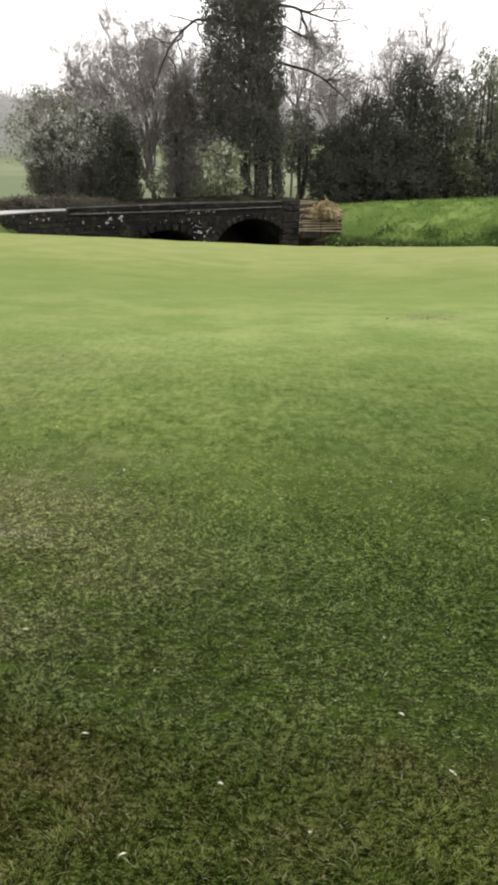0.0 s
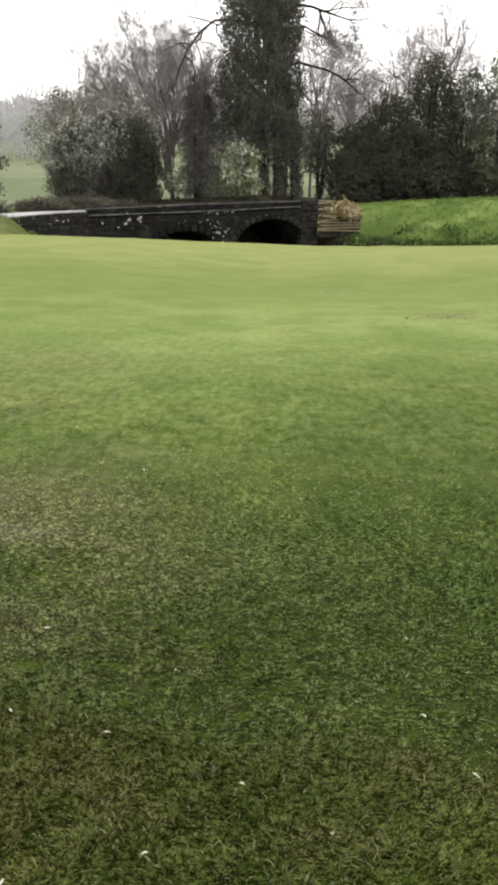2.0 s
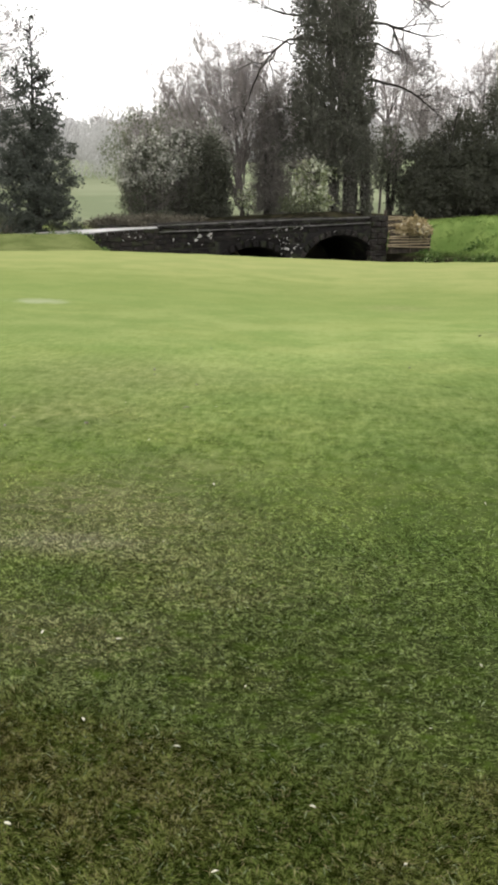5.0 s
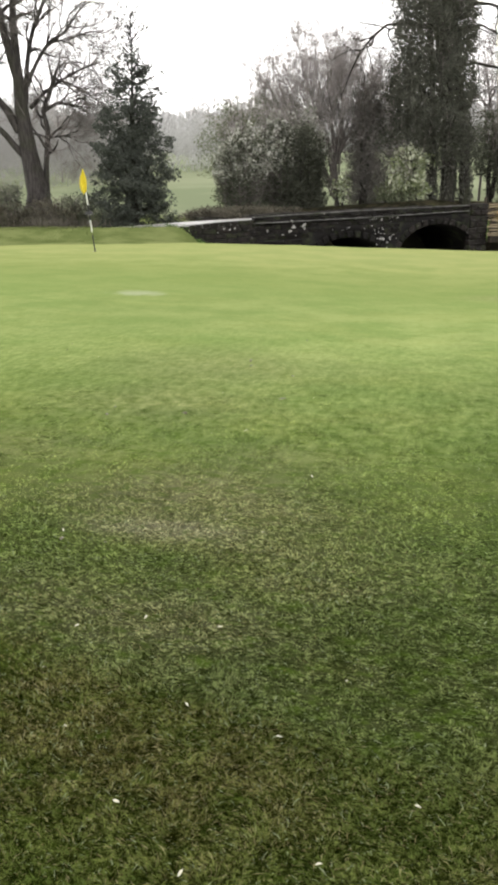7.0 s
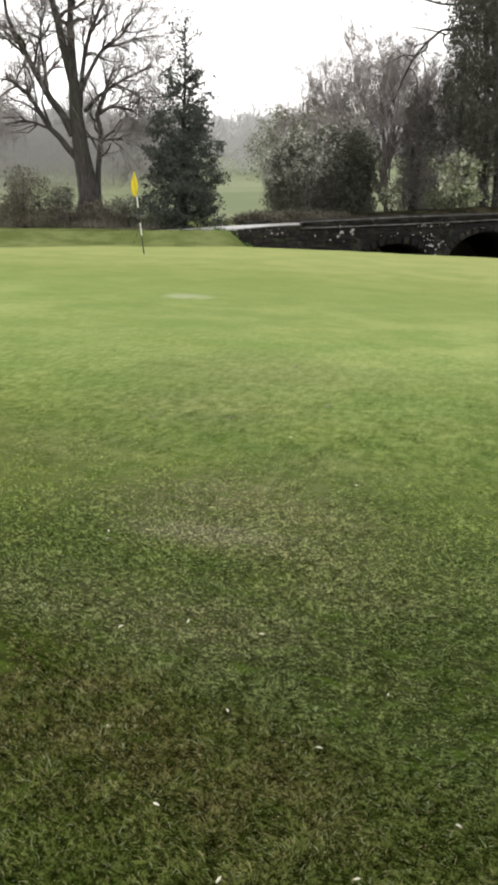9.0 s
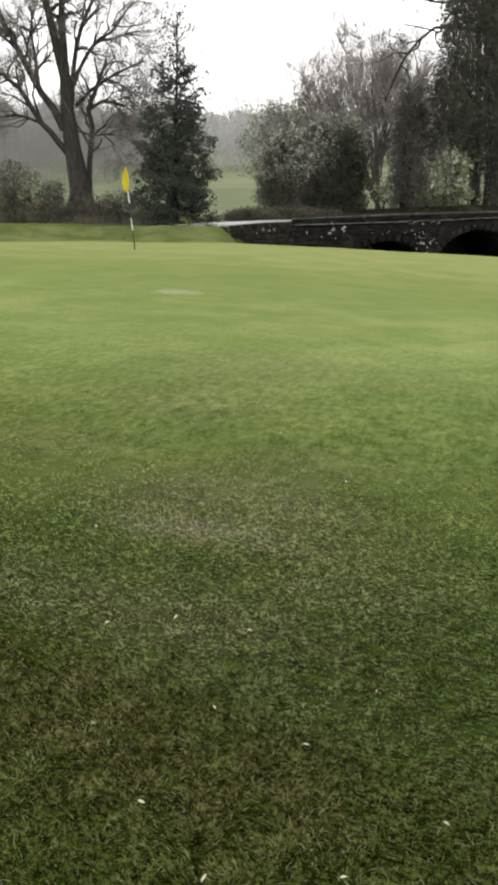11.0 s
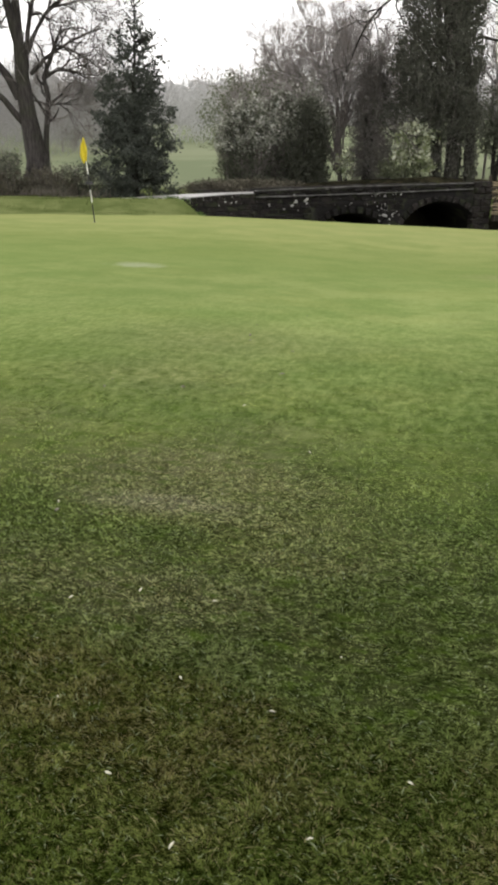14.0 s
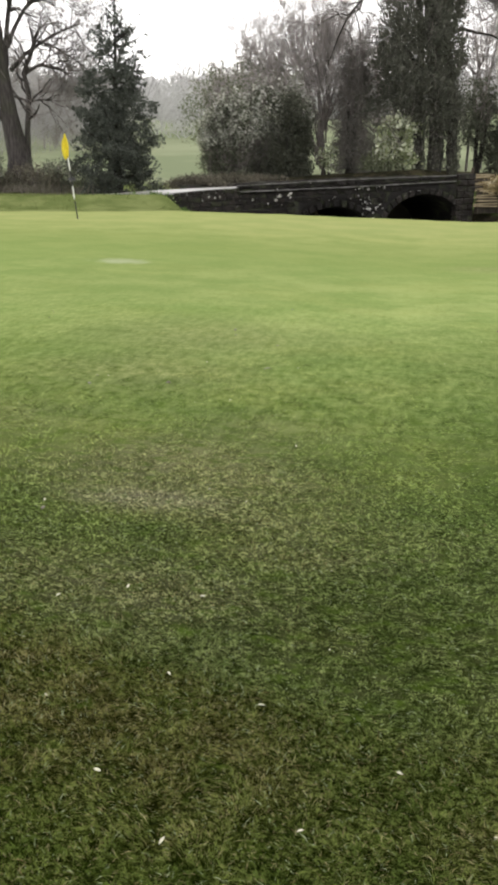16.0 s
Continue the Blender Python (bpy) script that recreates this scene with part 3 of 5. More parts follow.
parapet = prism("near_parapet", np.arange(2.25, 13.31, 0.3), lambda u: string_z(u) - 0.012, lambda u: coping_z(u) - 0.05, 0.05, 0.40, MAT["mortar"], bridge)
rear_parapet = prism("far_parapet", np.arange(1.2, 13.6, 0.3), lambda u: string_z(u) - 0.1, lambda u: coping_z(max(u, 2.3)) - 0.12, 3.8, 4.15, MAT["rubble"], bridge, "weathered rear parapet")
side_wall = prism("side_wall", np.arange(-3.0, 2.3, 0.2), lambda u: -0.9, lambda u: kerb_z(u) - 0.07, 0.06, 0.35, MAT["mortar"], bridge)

rs = random.Random(5)


def stone_mesh(name, w, d, h, mat, jitter=0.014):
    me = bpy.data.meshes.new(name)
    bm = box_bm(w, d, h, min(w, d, h) * 0.17, jitter, rs)
    bm.to_mesh(me)
    bm.free()
    me.materials.append(mat)
    return me


def lay(me, name, u, n, z, lean=0.0, sx=1.0, sz=1.0, parent=None):
    ob = under(new(name, me), parent or bridge)
    ob.matrix_local = Matrix.Translation(bridge_point(u, n, z)) @ BRIDGE_TURN @ Matrix.Rotation(-lean, 4, 'Y') @ Matrix.Diagonal((sx, 1, sz, 1))
    return ob


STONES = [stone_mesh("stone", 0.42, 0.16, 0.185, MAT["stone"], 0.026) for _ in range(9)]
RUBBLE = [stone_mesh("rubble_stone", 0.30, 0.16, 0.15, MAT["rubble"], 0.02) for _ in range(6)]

# courses of the spandrel
for row in range(8):
    u = -0.5 + rs.random() * 0.3
    while u < 12.25:
        w = rs.uniform(0.28, 0.62)
        mid = u + w / 2
        z = string_z(mid) - 0.16 - row * 0.2
        u += w
        if mid > 12.2 or z < -1.2 or z - 0.12 < intrados(mid, 0.30) or z - 0.12 < intrados(mid - w / 2, 0.30) or z - 0.12 < intrados(mid + w / 2, 0.30):
            continue
        src, base = (RUBBLE, 0.30) if mid < 2.6 or rs.random() < 0.18 else (STONES, 0.42)
        lay(rs.choice(src), src[0].name.split(".")[0], mid, 0.062 - 0.03 * rs.random() ** 2, z + rs.uniform(-0.01, 0.01), rs.uniform(-0.03, 0.03), (w - 0.025) / base, 0.95 if src is STONES else 1.2, spandrel)
# the side wall under the path's edge
for row in range(2):
    u = -2.9
    while u < 2.1:
        w = rs.uniform(0.2, 0.42)
        lay(rs.choice(RUBBLE), "rubble_stone", u + w / 2, 0.05, kerb_z(u) - 0.13 - row * 0.13, rs.uniform(-0.06, 0.06), (w - 0.02) / 0.30, 0.85, side_wall)
        u += w
# parapet courses
for row in range(2):
    u = 2.25
    while u < 12.3:
        w = rs.uniform(0.35, 0.7)
        mid = min(u + w / 2, 12.2)
        full = coping_z(mid) - 0.07 - string_z(mid)
        lay(rs.choice(STONES), "stone", mid, 0.075 + 0.01 * rs.random(), string_z(mid) + full * (0.27 + 0.48 * row), 0.035, (w - 0.02) / 0.42, full * 0.45 / 0.185, parapet)
        u += w
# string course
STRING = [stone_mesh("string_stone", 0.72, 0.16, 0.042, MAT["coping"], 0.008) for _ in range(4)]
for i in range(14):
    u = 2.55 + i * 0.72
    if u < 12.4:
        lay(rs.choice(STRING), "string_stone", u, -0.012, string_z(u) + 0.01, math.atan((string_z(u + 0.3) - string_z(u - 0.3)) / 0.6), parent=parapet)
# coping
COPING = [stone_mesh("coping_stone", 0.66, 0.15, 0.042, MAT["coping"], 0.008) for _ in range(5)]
REAR_COPING = [stone_mesh("coping_stone", 0.66, 0.26, 0.05, MAT["rubble"], 0.012) for _ in range(4)]
for source, wall, n, first, count, lift in ((COPING, parapet, 0.10, 2.5, 17, 0.0), (REAR_COPING, rear_parapet, 3.97, 1.4, 18, -0.08)):
    for i in range(count):
        u = first + i * 0.67
        lay(rs.choice(source), "coping_stone", u, n, coping_z(max(u, 2.3)) - 0.03 + lift, math.atan((coping_z(u + 0.3) - coping_z(u - 0.3)) / 0.6), parent=wall)
# arch rings
for (c, a, b), count, mat in ((ARCHES[0], 19, MAT["pale_stone"]), (ARCHES[1], 15, MAT["mortar"])):
    me = [stone_mesh("voussoir", 0.20, 0.20, 0.27, m, 0.014) for m in (mat, MAT["mortar"], mat, MAT["mortar"])]
    for i in range(count):
        t = math.pi * (i + 0.5) / count
        x, z = math.cos(t) * (a + 0.14), math.sin(t) * (b + 0.14)
        nx, nz = math.cos(t) / a, math.sin(t) / b
        arc = math.pi * (a + b) / 2 / count
        lay(rs.choice(me), "voussoir", c + x, 0.055, -1.0 + z, -math.atan2(nx, nz), arc * 0.98 / 0.20, parent=spandrel)
# end pilaster
PIER = [stone_mesh("pier_stone", 0.95, 0.34, 0.25, MAT["pale_stone"], 0.03) for _ in range(4)]
for i in range(11):
    z = -1.45 + i * 0.252
    part_at = rs.choice((0.0, 0.38, 0.55, 0.65))
    for a, b in (((0, 1),) if not part_at else ((0, part_at), (part_at, 1))):
        lay(rs.choice(PIER), "pier_stone", 12.36 + 0.94 * (a + b) / 2 + rs.uniform(-0.015, 0.015), 0.09 + rs.uniform(-0.02, 0.02), z + rs.uniform(-0.012, 0.012), rs.uniform(-0.03, 0.03), (b - a) * 0.97, rs.uniform(0.92, 1.0))
# blotches of white lichen: small uneven discs on the stone
LICHEN = []
for _ in range(5):
    bm = bmesh.new()
    bmesh.ops.create_icosphere(bm, subdivisions=1, radius=0.5)
    for v in bm.verts:
        v.co *= rs.uniform(0.6, 1.25)
    me = bpy.data.meshes.new("lichen_blotch")
    bm.to_mesh(me)
    bm.free()
    me.materials.append(MAT["lichen"])
    LICHEN.append(me)
for u0, z0, su, sz, count, size in ((2.75, 0.27, 0.05, 0.04, 2, 0.10), (3.9, 0.35, 0.10, 0.10, 6, 0.13), (4.25, 0.42, 0.06, 0.05, 3, 0.14), (3.45, 0.14, 0.06, 0.04, 2, 0.08), (7.95, -0.18, 0.20, 0.14, 15, 0.12), (7.8, 0.22, 0.30, 0.06, 9, 0.07), (8.5, -0.1, 0.15, 0.15, 5, 0.06), (1.1, 0.38, 0.35, 0.05, 4, 0.10), (5.2, 0.90, 0.05, 0.03, 1, 0.07), (9.4, 0.55, 0.8, 0.05, 4, 0.05), (8.0, 0.66, 0.7, 0.03, 16, 0.075), (5.8, 0.3, 0.5, 0.12, 4, 0.05)):
    for _ in range(count):
        u, z, s = rs.gauss(u0, su), rs.gauss(z0, sz), size * rs.uniform(0.5, 1.35)
        ob = under(new("lichen_blotch", rs.choice(LICHEN)), bridge)
        ob.matrix_local = Matrix.Translation(bridge_point(u, -0.05, z)) @ BRIDGE_TURN @ Matrix.Rotation(rs.uniform(0, 6.28), 4, 'Y') @ Matrix.Diagonal((s, 0.05, s * rs.uniform(0.5, 1), 1))


def build_path():
    us = np.concatenate([np.arange(-26, 2, 0.5), np.arange(2, 13.9, 0.5)])
    v, f = [], []
    for u in us:
        for n, dz in ((0.02, -0.14), (0.02, 0.0), (1.2, 0.03), (2.6, 0.03), (3.75, 0.0), (3.75, -0.14)):
            p = bridge_point(u, n if u < 2 else max(n, 0.41), 0)
            ground_z = gz(p.x, p.y) + 0.03
            z = max(road_z(u), ground_z) if u < -1.0 or u > 13.5 else road_z(u)
            v.append((p.x, p.y, z + dz))
    for i in range(len(us) - 1):
        f += [(6 * i + j, 6 * i + j + 1, 6 * i + 7 + j, 6 * i + 6 + j) for j in range(5)]
    tagged(raw("path", v, [q[::-1] for q in f], MAT["gravel"], None, "", True), "pale wet gravel path running over the bridge", "path", "", "structure")


build_path()


# ---- timber crib and dry brush beside the bridge ----
def rail(name, w, h, mat, u, n, z, parent, lean=0.0, d=0.07):
    ob = part(name, box_bm(w, d, h, 0.012, 0.006, rs), mat, parent)
    ob.matrix_local = parent.matrix_basis.inverted() @ Matrix.Translation(bridge_point(u, n, z)) @ BRIDGE_TURN @ Matrix.Rotation(-lean, 4, 'Y')
    return ob


crib_at = bridge_point(14.4, -0.3, -0.5)
crib = thing("timber_crib", crib_at, "slatted crib of weathered tan rails holding the stream bank", "retaining fence")
crib.matrix_basis = Matrix.Translation(crib_at)
for i in range(6):
    rail("rail", 2.55 - 0.05 * i * (i % 3), 0.058, MAT["timber"], 14.38 - 0.04 * (i % 2), -0.34 - 0.015 * (i % 2), -0.16 + i * 0.122, crib, 0.014 * (i - 2) * (-1) ** i)
for i in range(5):
    rail("side_rail", 0.95, 0.07, MAT["dark_timber"] if i % 2 else MAT["timber"], 13.62, -0.02, 0.52 + i * 0.135, crib, 0.02)
rail("top_rail", 1.25, 0.06, MAT["timber"], 13.75, 0.02, 1.15, crib, -0.02)
for u, h, n in ((13.36, 1.0, -0.27), (15.62, 0.95, -0.27), (13.2, 1.9, 0.05), (14.5, 0.9, -0.26)):
    rail("post", 0.10, h, MAT["dark_timber"], u, n, -0.45 + h / 2, crib, 0, 0.10)
part("backing", box_bm(2.4, 0.05, 0.9, 0.01), MAT["soil"], crib, "dark soil behind the rails").matrix_local = crib.matrix_basis.inverted() @ Matrix.Translation(bridge_point(14.5, -0.16, 0.0)) @ BRIDGE_TURN

rng = np.random.default_rng(11)
heap_at = bridge_point(14.72, -0.05, 0.48)
heap = thing("brush_heap", heap_at, "heap of dry golden fronds dumped on the timber crib", "plant debris")
pts = clumps(rng, lambda p: (p[:, 0] / 0.98) ** 2 + (p[:, 1] / 0.6) ** 2 + ((p[:, 2] - 0.12) / 0.44) ** 2, (-1.2, -0.6, 0), (1.2, 0.6, 0.7), 110, 20, 0.10)
pts = pts[pts[:, 2] > -0.05] @ np.array(BRIDGE_TURN.to_3x3()).T
v, f = leaves(pts, 0.20, rng, 0.6, 0.42)
raw("brush", v, f, MAT["straw"], heap)
v, f = leaves(np.array([0.12, 0.1, 0.56]) + rng.normal(size=(50, 3)) * np.array([0.06, 0.06, 0.12]), 0.16, rng, -0.4, 0.4)
raw("pale_spike", v, f, MAT["straw"], heap, "pale upright leafy spike")


# ---- trees and shrubs ----
def spread_levels(out, first):
    low = [b for k, w in out.items() if k < first for b in w]
    high = [b for k, w in out.items() if k >= first for b in w]
    return low, high


def limbed_tree(name, at, label, limbs, seed, kids, length, mats, depth=3, up=0.06, wander=0.2, shrink=0.5, angle=0.8, sides=7, group="", min_r=0.0):
    """A bare tree: its main limbs as given, (points, radii) in metres from the foot, with branches and twigs grown on them."""
    rng = np.random.default_rng(seed)
    tree = thing(name, at, label, "tree", group)
    out = {}
    for k, (p, r) in enumerate(limbs):
        line, rad = smooth_line(p, r, 9)
        line[1:-1] += rng.normal(size=(7, 3)) * rad[1:-1, None] * (0.06 if k == 0 else 0.2)
        v, f = tubes(line[None], rad[None], 9 if k == 0 else sides)
        raw("trunk" if k == 0 else "limb", v, f, mats[0], tree, "", True)
        five = line[::2]
        branch_off(rng, five, np.maximum(rad[::2], min_r), depth, out, kids, up, wander, shrink, angle, 0, length if k else length * 0.8, 0.3 if k else 0.55)
    low, high = spread_levels(out, 2)
    if low:
        limb_mesh("branch_work", low, mats[0], tree, 5)
    if high:
        limb_mesh("twig_spray", [(p[::2], r[::2]) for p, r in high], mats[1], tree, 3)
    return tree


def oak():
    limbs = [
        ([(0.07, 0.02, -0.3), (0.07, 0.02, 0.21), (0.01, -0.01, 1.95), (-0.22, -0.14, 3.48), (-0.29, -0.18, 4.65), (-0.32, -0.19, 5.63), (-0.38, -0.22, 7.23), (-0.38, -0.22, 8.79), (-0.28, -0.17, 10.31), (-0.15, -0.1, 12.68), (0.08, 0.03, 15.11)], [1.10, 0.86, 0.58, 0.48, 0.43, 0.37, 0.27, 0.2, 0.16, 0.12, 0.05]),
        ([(-0.33, -0.2, 6.43), (-0.4, -0.42, 7.54), (-0.44, -0.62, 8.47), (-0.62, -0.9, 9.53), (-0.72, -1.14, 10.27), (-0.91, -1.44, 12.6), (-0.95, -1.64, 14.57)], [0.26, 0.25, 0.22, 0.19, 0.17, 0.12, 0.04]),
        ([(-0.13, -0.09, 5.63), (0.06, -0.1, 7.24), (0.38, -0.05, 8.66), (0.84, 0.07, 9.6), (1.32, 0.2, 10.38), (2.11, 0.46, 12.2)], [0.15, 0.13, 0.11, 0.1, 0.08, 0.03]),
        ([(-0.51, -0.29, 4.4), (-0.99, -0.42, 5.29), (-1.47, -0.57, 6.08), (-2.11, -0.81, 7.33), (-2.49, -0.91, 8.01), (-3.12, -1.16, 9.56), (-3.38, -1.19, 11.6)], [0.26, 0.22, 0.19, 0.17, 0.15, 0.11, 0.04]),
        ([(-0.43, -0.25, 3.31), (-0.99, -0.53, 4.06), (-1.49, -0.77, 4.63), (-1.97, -1.02, 5.59), (-2.42, -1.26, 6.29), (-3.17, -1.7, 6.97)], [0.2, 0.17, 0.15, 0.13, 0.12, 0.08]),
        ([(-1.32, -0.75, 4.55), (-1.81, -1.22, 4.82), (-2.31, -1.7, 4.97), (-2.96, -2.3, 4.76)], [0.08, 0.07, 0.06, 0.03]),
        ([(0.44, 0.21, 1.26), (0.5, 0.22, 2.98), (0.69, 0.28, 4.33), (0.61, 0.21, 5.4), (1.14, 0.46, 6.79), (1.52, 0.6, 7.59)], [0.16, 0.14, 0.13, 0.11, 0.08, 0.03]),
        ([(0.02, -0.01, 5.47), (0.76, 0.37, 6.26), (1.59, 0.76, 6.88), (2.4, 1.13, 7.29), (3.29, 1.51, 7.63)], [0.11, 0.085, 0.07, 0.055, 0.02]),
        ([(0.0, -0.02, 6.44), (0.44, 0.06, 7.41), (1.13, 0.27, 8.4), (1.86, 0.47, 8.73), (2.49, 0.62, 9.5), (3.06, 0.72, 10.2)], [0.11, 0.09, 0.08, 0.06, 0.045, 0.02]),
        ([(1.13, 0.56, 8.47), (1.79, 0.98, 8.58), (2.55, 1.42, 8.91), (3.63, 1.99, 9.03)], [0.06, 0.05, 0.035, 0.012]),
        ([(0.58, 0.28, 5.32), (1.25, 0.45, 5.74), (1.95, 0.62, 5.66), (2.78, 0.83, 5.18)], [0.09, 0.07, 0.055, 0.02]),
        ([(1.1, 0.55, 6.79), (1.74, 0.8, 6.64), (2.37, 1.05, 6.29), (3.24, 1.39, 5.68)], [0.06, 0.05, 0.04, 0.015]),
        ([(0.59, 0.29, 4.08), (1.1, 0.55, 4.2), (1.65, 0.82, 4.27)], [0.05, 0.04, 0.015]),
        ([(-1.42, -0.81, 6.05), (-1.51, -0.88, 7.19), (-1.57, -0.96, 8.43), (-1.53, -0.96, 9.64)], [0.09, 0.08, 0.06, 0.02]),
        ([(-1.97, -1.13, 7.25), (-1.74, -0.96, 8.42), (-1.12, -0.56, 9.37)], [0.07, 0.06, 0.02]),
    ]
    x, y = -19.28, 36.48
    limbed_tree("bare_tree", (x, y, gz(x, y)), "large bare grey-brown tree with thick forking limbs", [(p, [q * (0.88 if k < 6 else 1.0) for q in r]) for k, (p, r) in enumerate(limbs)], 21, (12, 10, 7), 3.6, (MAT["bark"], MAT["brown_twig"]), 3, 0.03, 0.26, 0.64, 0.8)


oak()


def evergreen():
    x, y = -13.1, 33.85
    z = gz(x, y)
    tree = thing("evergreen_tree", (x, y, z), "dark conical evergreen with ragged leafy sprigs at its tip", "tree")
    rng = np.random.default_rng(4)
    line, rad = smooth_line([(0, 0, -0.2), (0.05, 0, 3), (0.2, 0, 6.2), (0.28, 0, 8.8)], [0.2, 0.14, 0.05, 0.015], 9)
    v, f = tubes(line[None], rad[None], 7)
    raw("trunk", v, f, MAT["dark_bark"], tree, "", True)
    out = {}
    branch_off(rng, line[::2], rad[::2], 2, out, (46, 4), 0.16, 0.15, 0.20, 1.1, 0, 7.0, 0.06)
    low, high = spread_levels(out, 2)
    limb_mesh("branch_work", low + high, MAT["dark_bark"], tree, 4)

    def form(p):
        w = np.interp(p[:, 2], [0, 0.7, 2.1, 3.3, 4.4, 5.3, 6.1, 6.8, 7.4, 7.8], [1.60, 1.62, 1.58, 1.55, 1.30, 1.05, 0.84, 0.66, 0.45, 0.20])
        a = np.arctan2(p[:, 1], p[:, 0])
        w = w * (1 + 0.20 * np.sin(3 * a + 2.3 * p[:, 2]) + 0.16 * np.sin(5.7 * p[:, 2] + 2 * a) + 0.12 * np.sin(11 * p[:, 2] + 5 * a))
        return np.hypot(p[:, 0] - 0.03 * p[:, 2], p[:, 1]) / w

    pts = clumps(rng, form, (-2.5, -2.5, 0), (2.5, 2.5, 7.8), 1350, 26, 0.13, 0.2, 0.5)
    tips = np.concatenate([b[0][-2:] for b in low])
    sprig = (tips[:, None] + rng.normal(size=(len(tips), 9, 3)) * 0.12).reshape(-1, 3)
    lone = np.array([(0.28, 0, 8.3), (0.34, 0.1, 8.75), (0.22, 0, 9.1), (0.15, 0, 8.0), (0.30, 0, 9.5), (1.3, 0.1, 7.2), (1.6, 0, 6.4), (1.5, 0, 5.6), (0.95, 0, 6.6), (1.15, 0, 6.75), (0.7, 0, 6.2), (1.0, 0, 5.7), (-0.35, 0, 6.3), (0.1, 0, 7.0), (0.8, 0.2, 5.3)])
    lone = (lone[:, None] + rng.normal(size=(len(lone), 12, 3)) * 0.07).reshape(-1, 3)
    v, f = leaves(np.concatenate([pts, sprig, lone]), 0.105, rng, 0.2)
    tagged(raw("crown", v, f, MAT["holly"], tree, "dark glossy leaves"), kind="stuff")


evergreen()


def goat_willow():
    x, y = -5.3, 43.0
    limbs = [([(0.3, 0, -0.3), (0.25, 0, 1.5), (0.05, 0, 3.4), (-0.1, 0, 5.0), (-0.6, 0, 6.8)], [0.11, 0.09, 0.075, 0.05, 0.015])]
    rng = np.random.default_rng(8)
    for i in range(28):
        q = (i + 0.5) / 28
        tx = -4.1 + 6.7 * q + rng.normal() * 0.3
        tz = (9.0 - 0.17 * (tx + 0.7) ** 2) * (0.55 + 0.45 * math.sqrt(rng.random()))
        dep, b, s = rng.uniform(-1, 1), rng.uniform(0.0, 3.4), rng.uniform(-0.5, 0.5)
        limbs.append(([(0.2 + s * 0.5, dep * 0.2, b), (0.2 + tx * 0.30 + s * 0.5, dep * 0.7, b + (tz - b) * 0.34), (tx * 0.78, dep * 1.4, b + (tz - b) * 0.72), (tx, dep * 1.7, tz)], [0.055, 0.042, 0.024, 0.008]))
    limbed_tree("goat_willow", (x, y, gz(x, y)), "bare many-branched willow with fine grey upright twigs", limbs, 31, (9, 8, 7), 3.3, (MAT["brown_twig"], MAT["twig"]), 3, 0.10, 0.24, 0.66, 0.6, 6, min_r=0.008)


goat_willow()


def leafy_shrub(name, x, y, w, d, h, mat, label, seed, count, each=24, size=0.13, spread=0.2, stems=5, lift=0.0, base=None, shell=0.2, group="", bough=0.05, top=1.0, twigs=0, stem_mat="dark_bark", category="shrub", lean=0.0, twig_mat="brown_twig"):
    """A shrub or evergreen: stems, boughs and a crown of leaves in clumps, uneven in outline. w, d: half widths."""
    rng = np.random.default_rng(seed)
    count, size = int(count * 1.2), size * 0.86
    z = gz(x, y) if base is None else base
    shrub = thing(name, (x, y, z), label, category, group)
    items = []
    for i in range(stems):
        a, q = rng.uniform(0, 6.28), rng.uniform(0.1, 0.55)
        p0 = np.array([math.cos(a) * w * q * 0.6, math.sin(a) * d * q * 0.6, -0.25])
        p1 = np.array([math.cos(a) * w * q + lean, math.sin(a) * d * q, h * rng.uniform(0.6, 0.92)])
        items.append(smooth_line([p0, p0 * 0.5 + p1 * 0.5 + rng.normal(size=3) * 0.12, p1], [bough * 1.6, bough, bough * 0.3], 5))
    for it in items:
        v, f = tubes(it[0][None], it[1][None], 6)
        raw("stem", v, f, MAT[stem_mat], shrub, "", True)
    ph = rng.uniform(0, 6.28, 6)

    def form(p):
        t = np.clip((p[:, 2] - lift) / (h - lift), 0, 1)
        prof = np.sqrt(np.clip(1 - np.abs(2 * t - 0.85) ** 3 / 1.55, 0.02, 1)) * (1 - (1 - top) * t)
        a = np.arctan2(p[:, 1] / d, p[:, 0] / w)
        wob = 1 + 0.22 * np.sin(2 * a + ph[0] + 4 * t) + 0.20 * np.sin(9 * t + ph[1] + a) + 0.15 * np.sin(5 * a + ph[2] + 13 * t)
        return np.hypot((p[:, 0] - lean * t) / w, p[:, 1] / d) / (prof * wob)

    pts = clumps(rng, form, (-1.35 * w, -1.35 * d, lift), (1.35 * w, 1.35 * d, h), count, each, spread, shell)
    pts = pts[pts[:, 2] > 0.02]
    v, f = leaves(pts, size, rng, 0.3)
    raw("crown", v, f, MAT[mat], shrub)
    if twigs:
        out = {}
        for it in items:
            branch_off(rng, it[0], np.maximum(it[1], 0.02), 2, out, (twigs, 5), 0.2, 0.15, 0.5, 0.6, 0, h * 0.62, 0.5)
        low, high = spread_levels(out, 9)
        limb_mesh("twig_spray", [(p[::2], r[::2]) for p, r in low], MAT[twig_mat], shrub, 3)
    return shrub


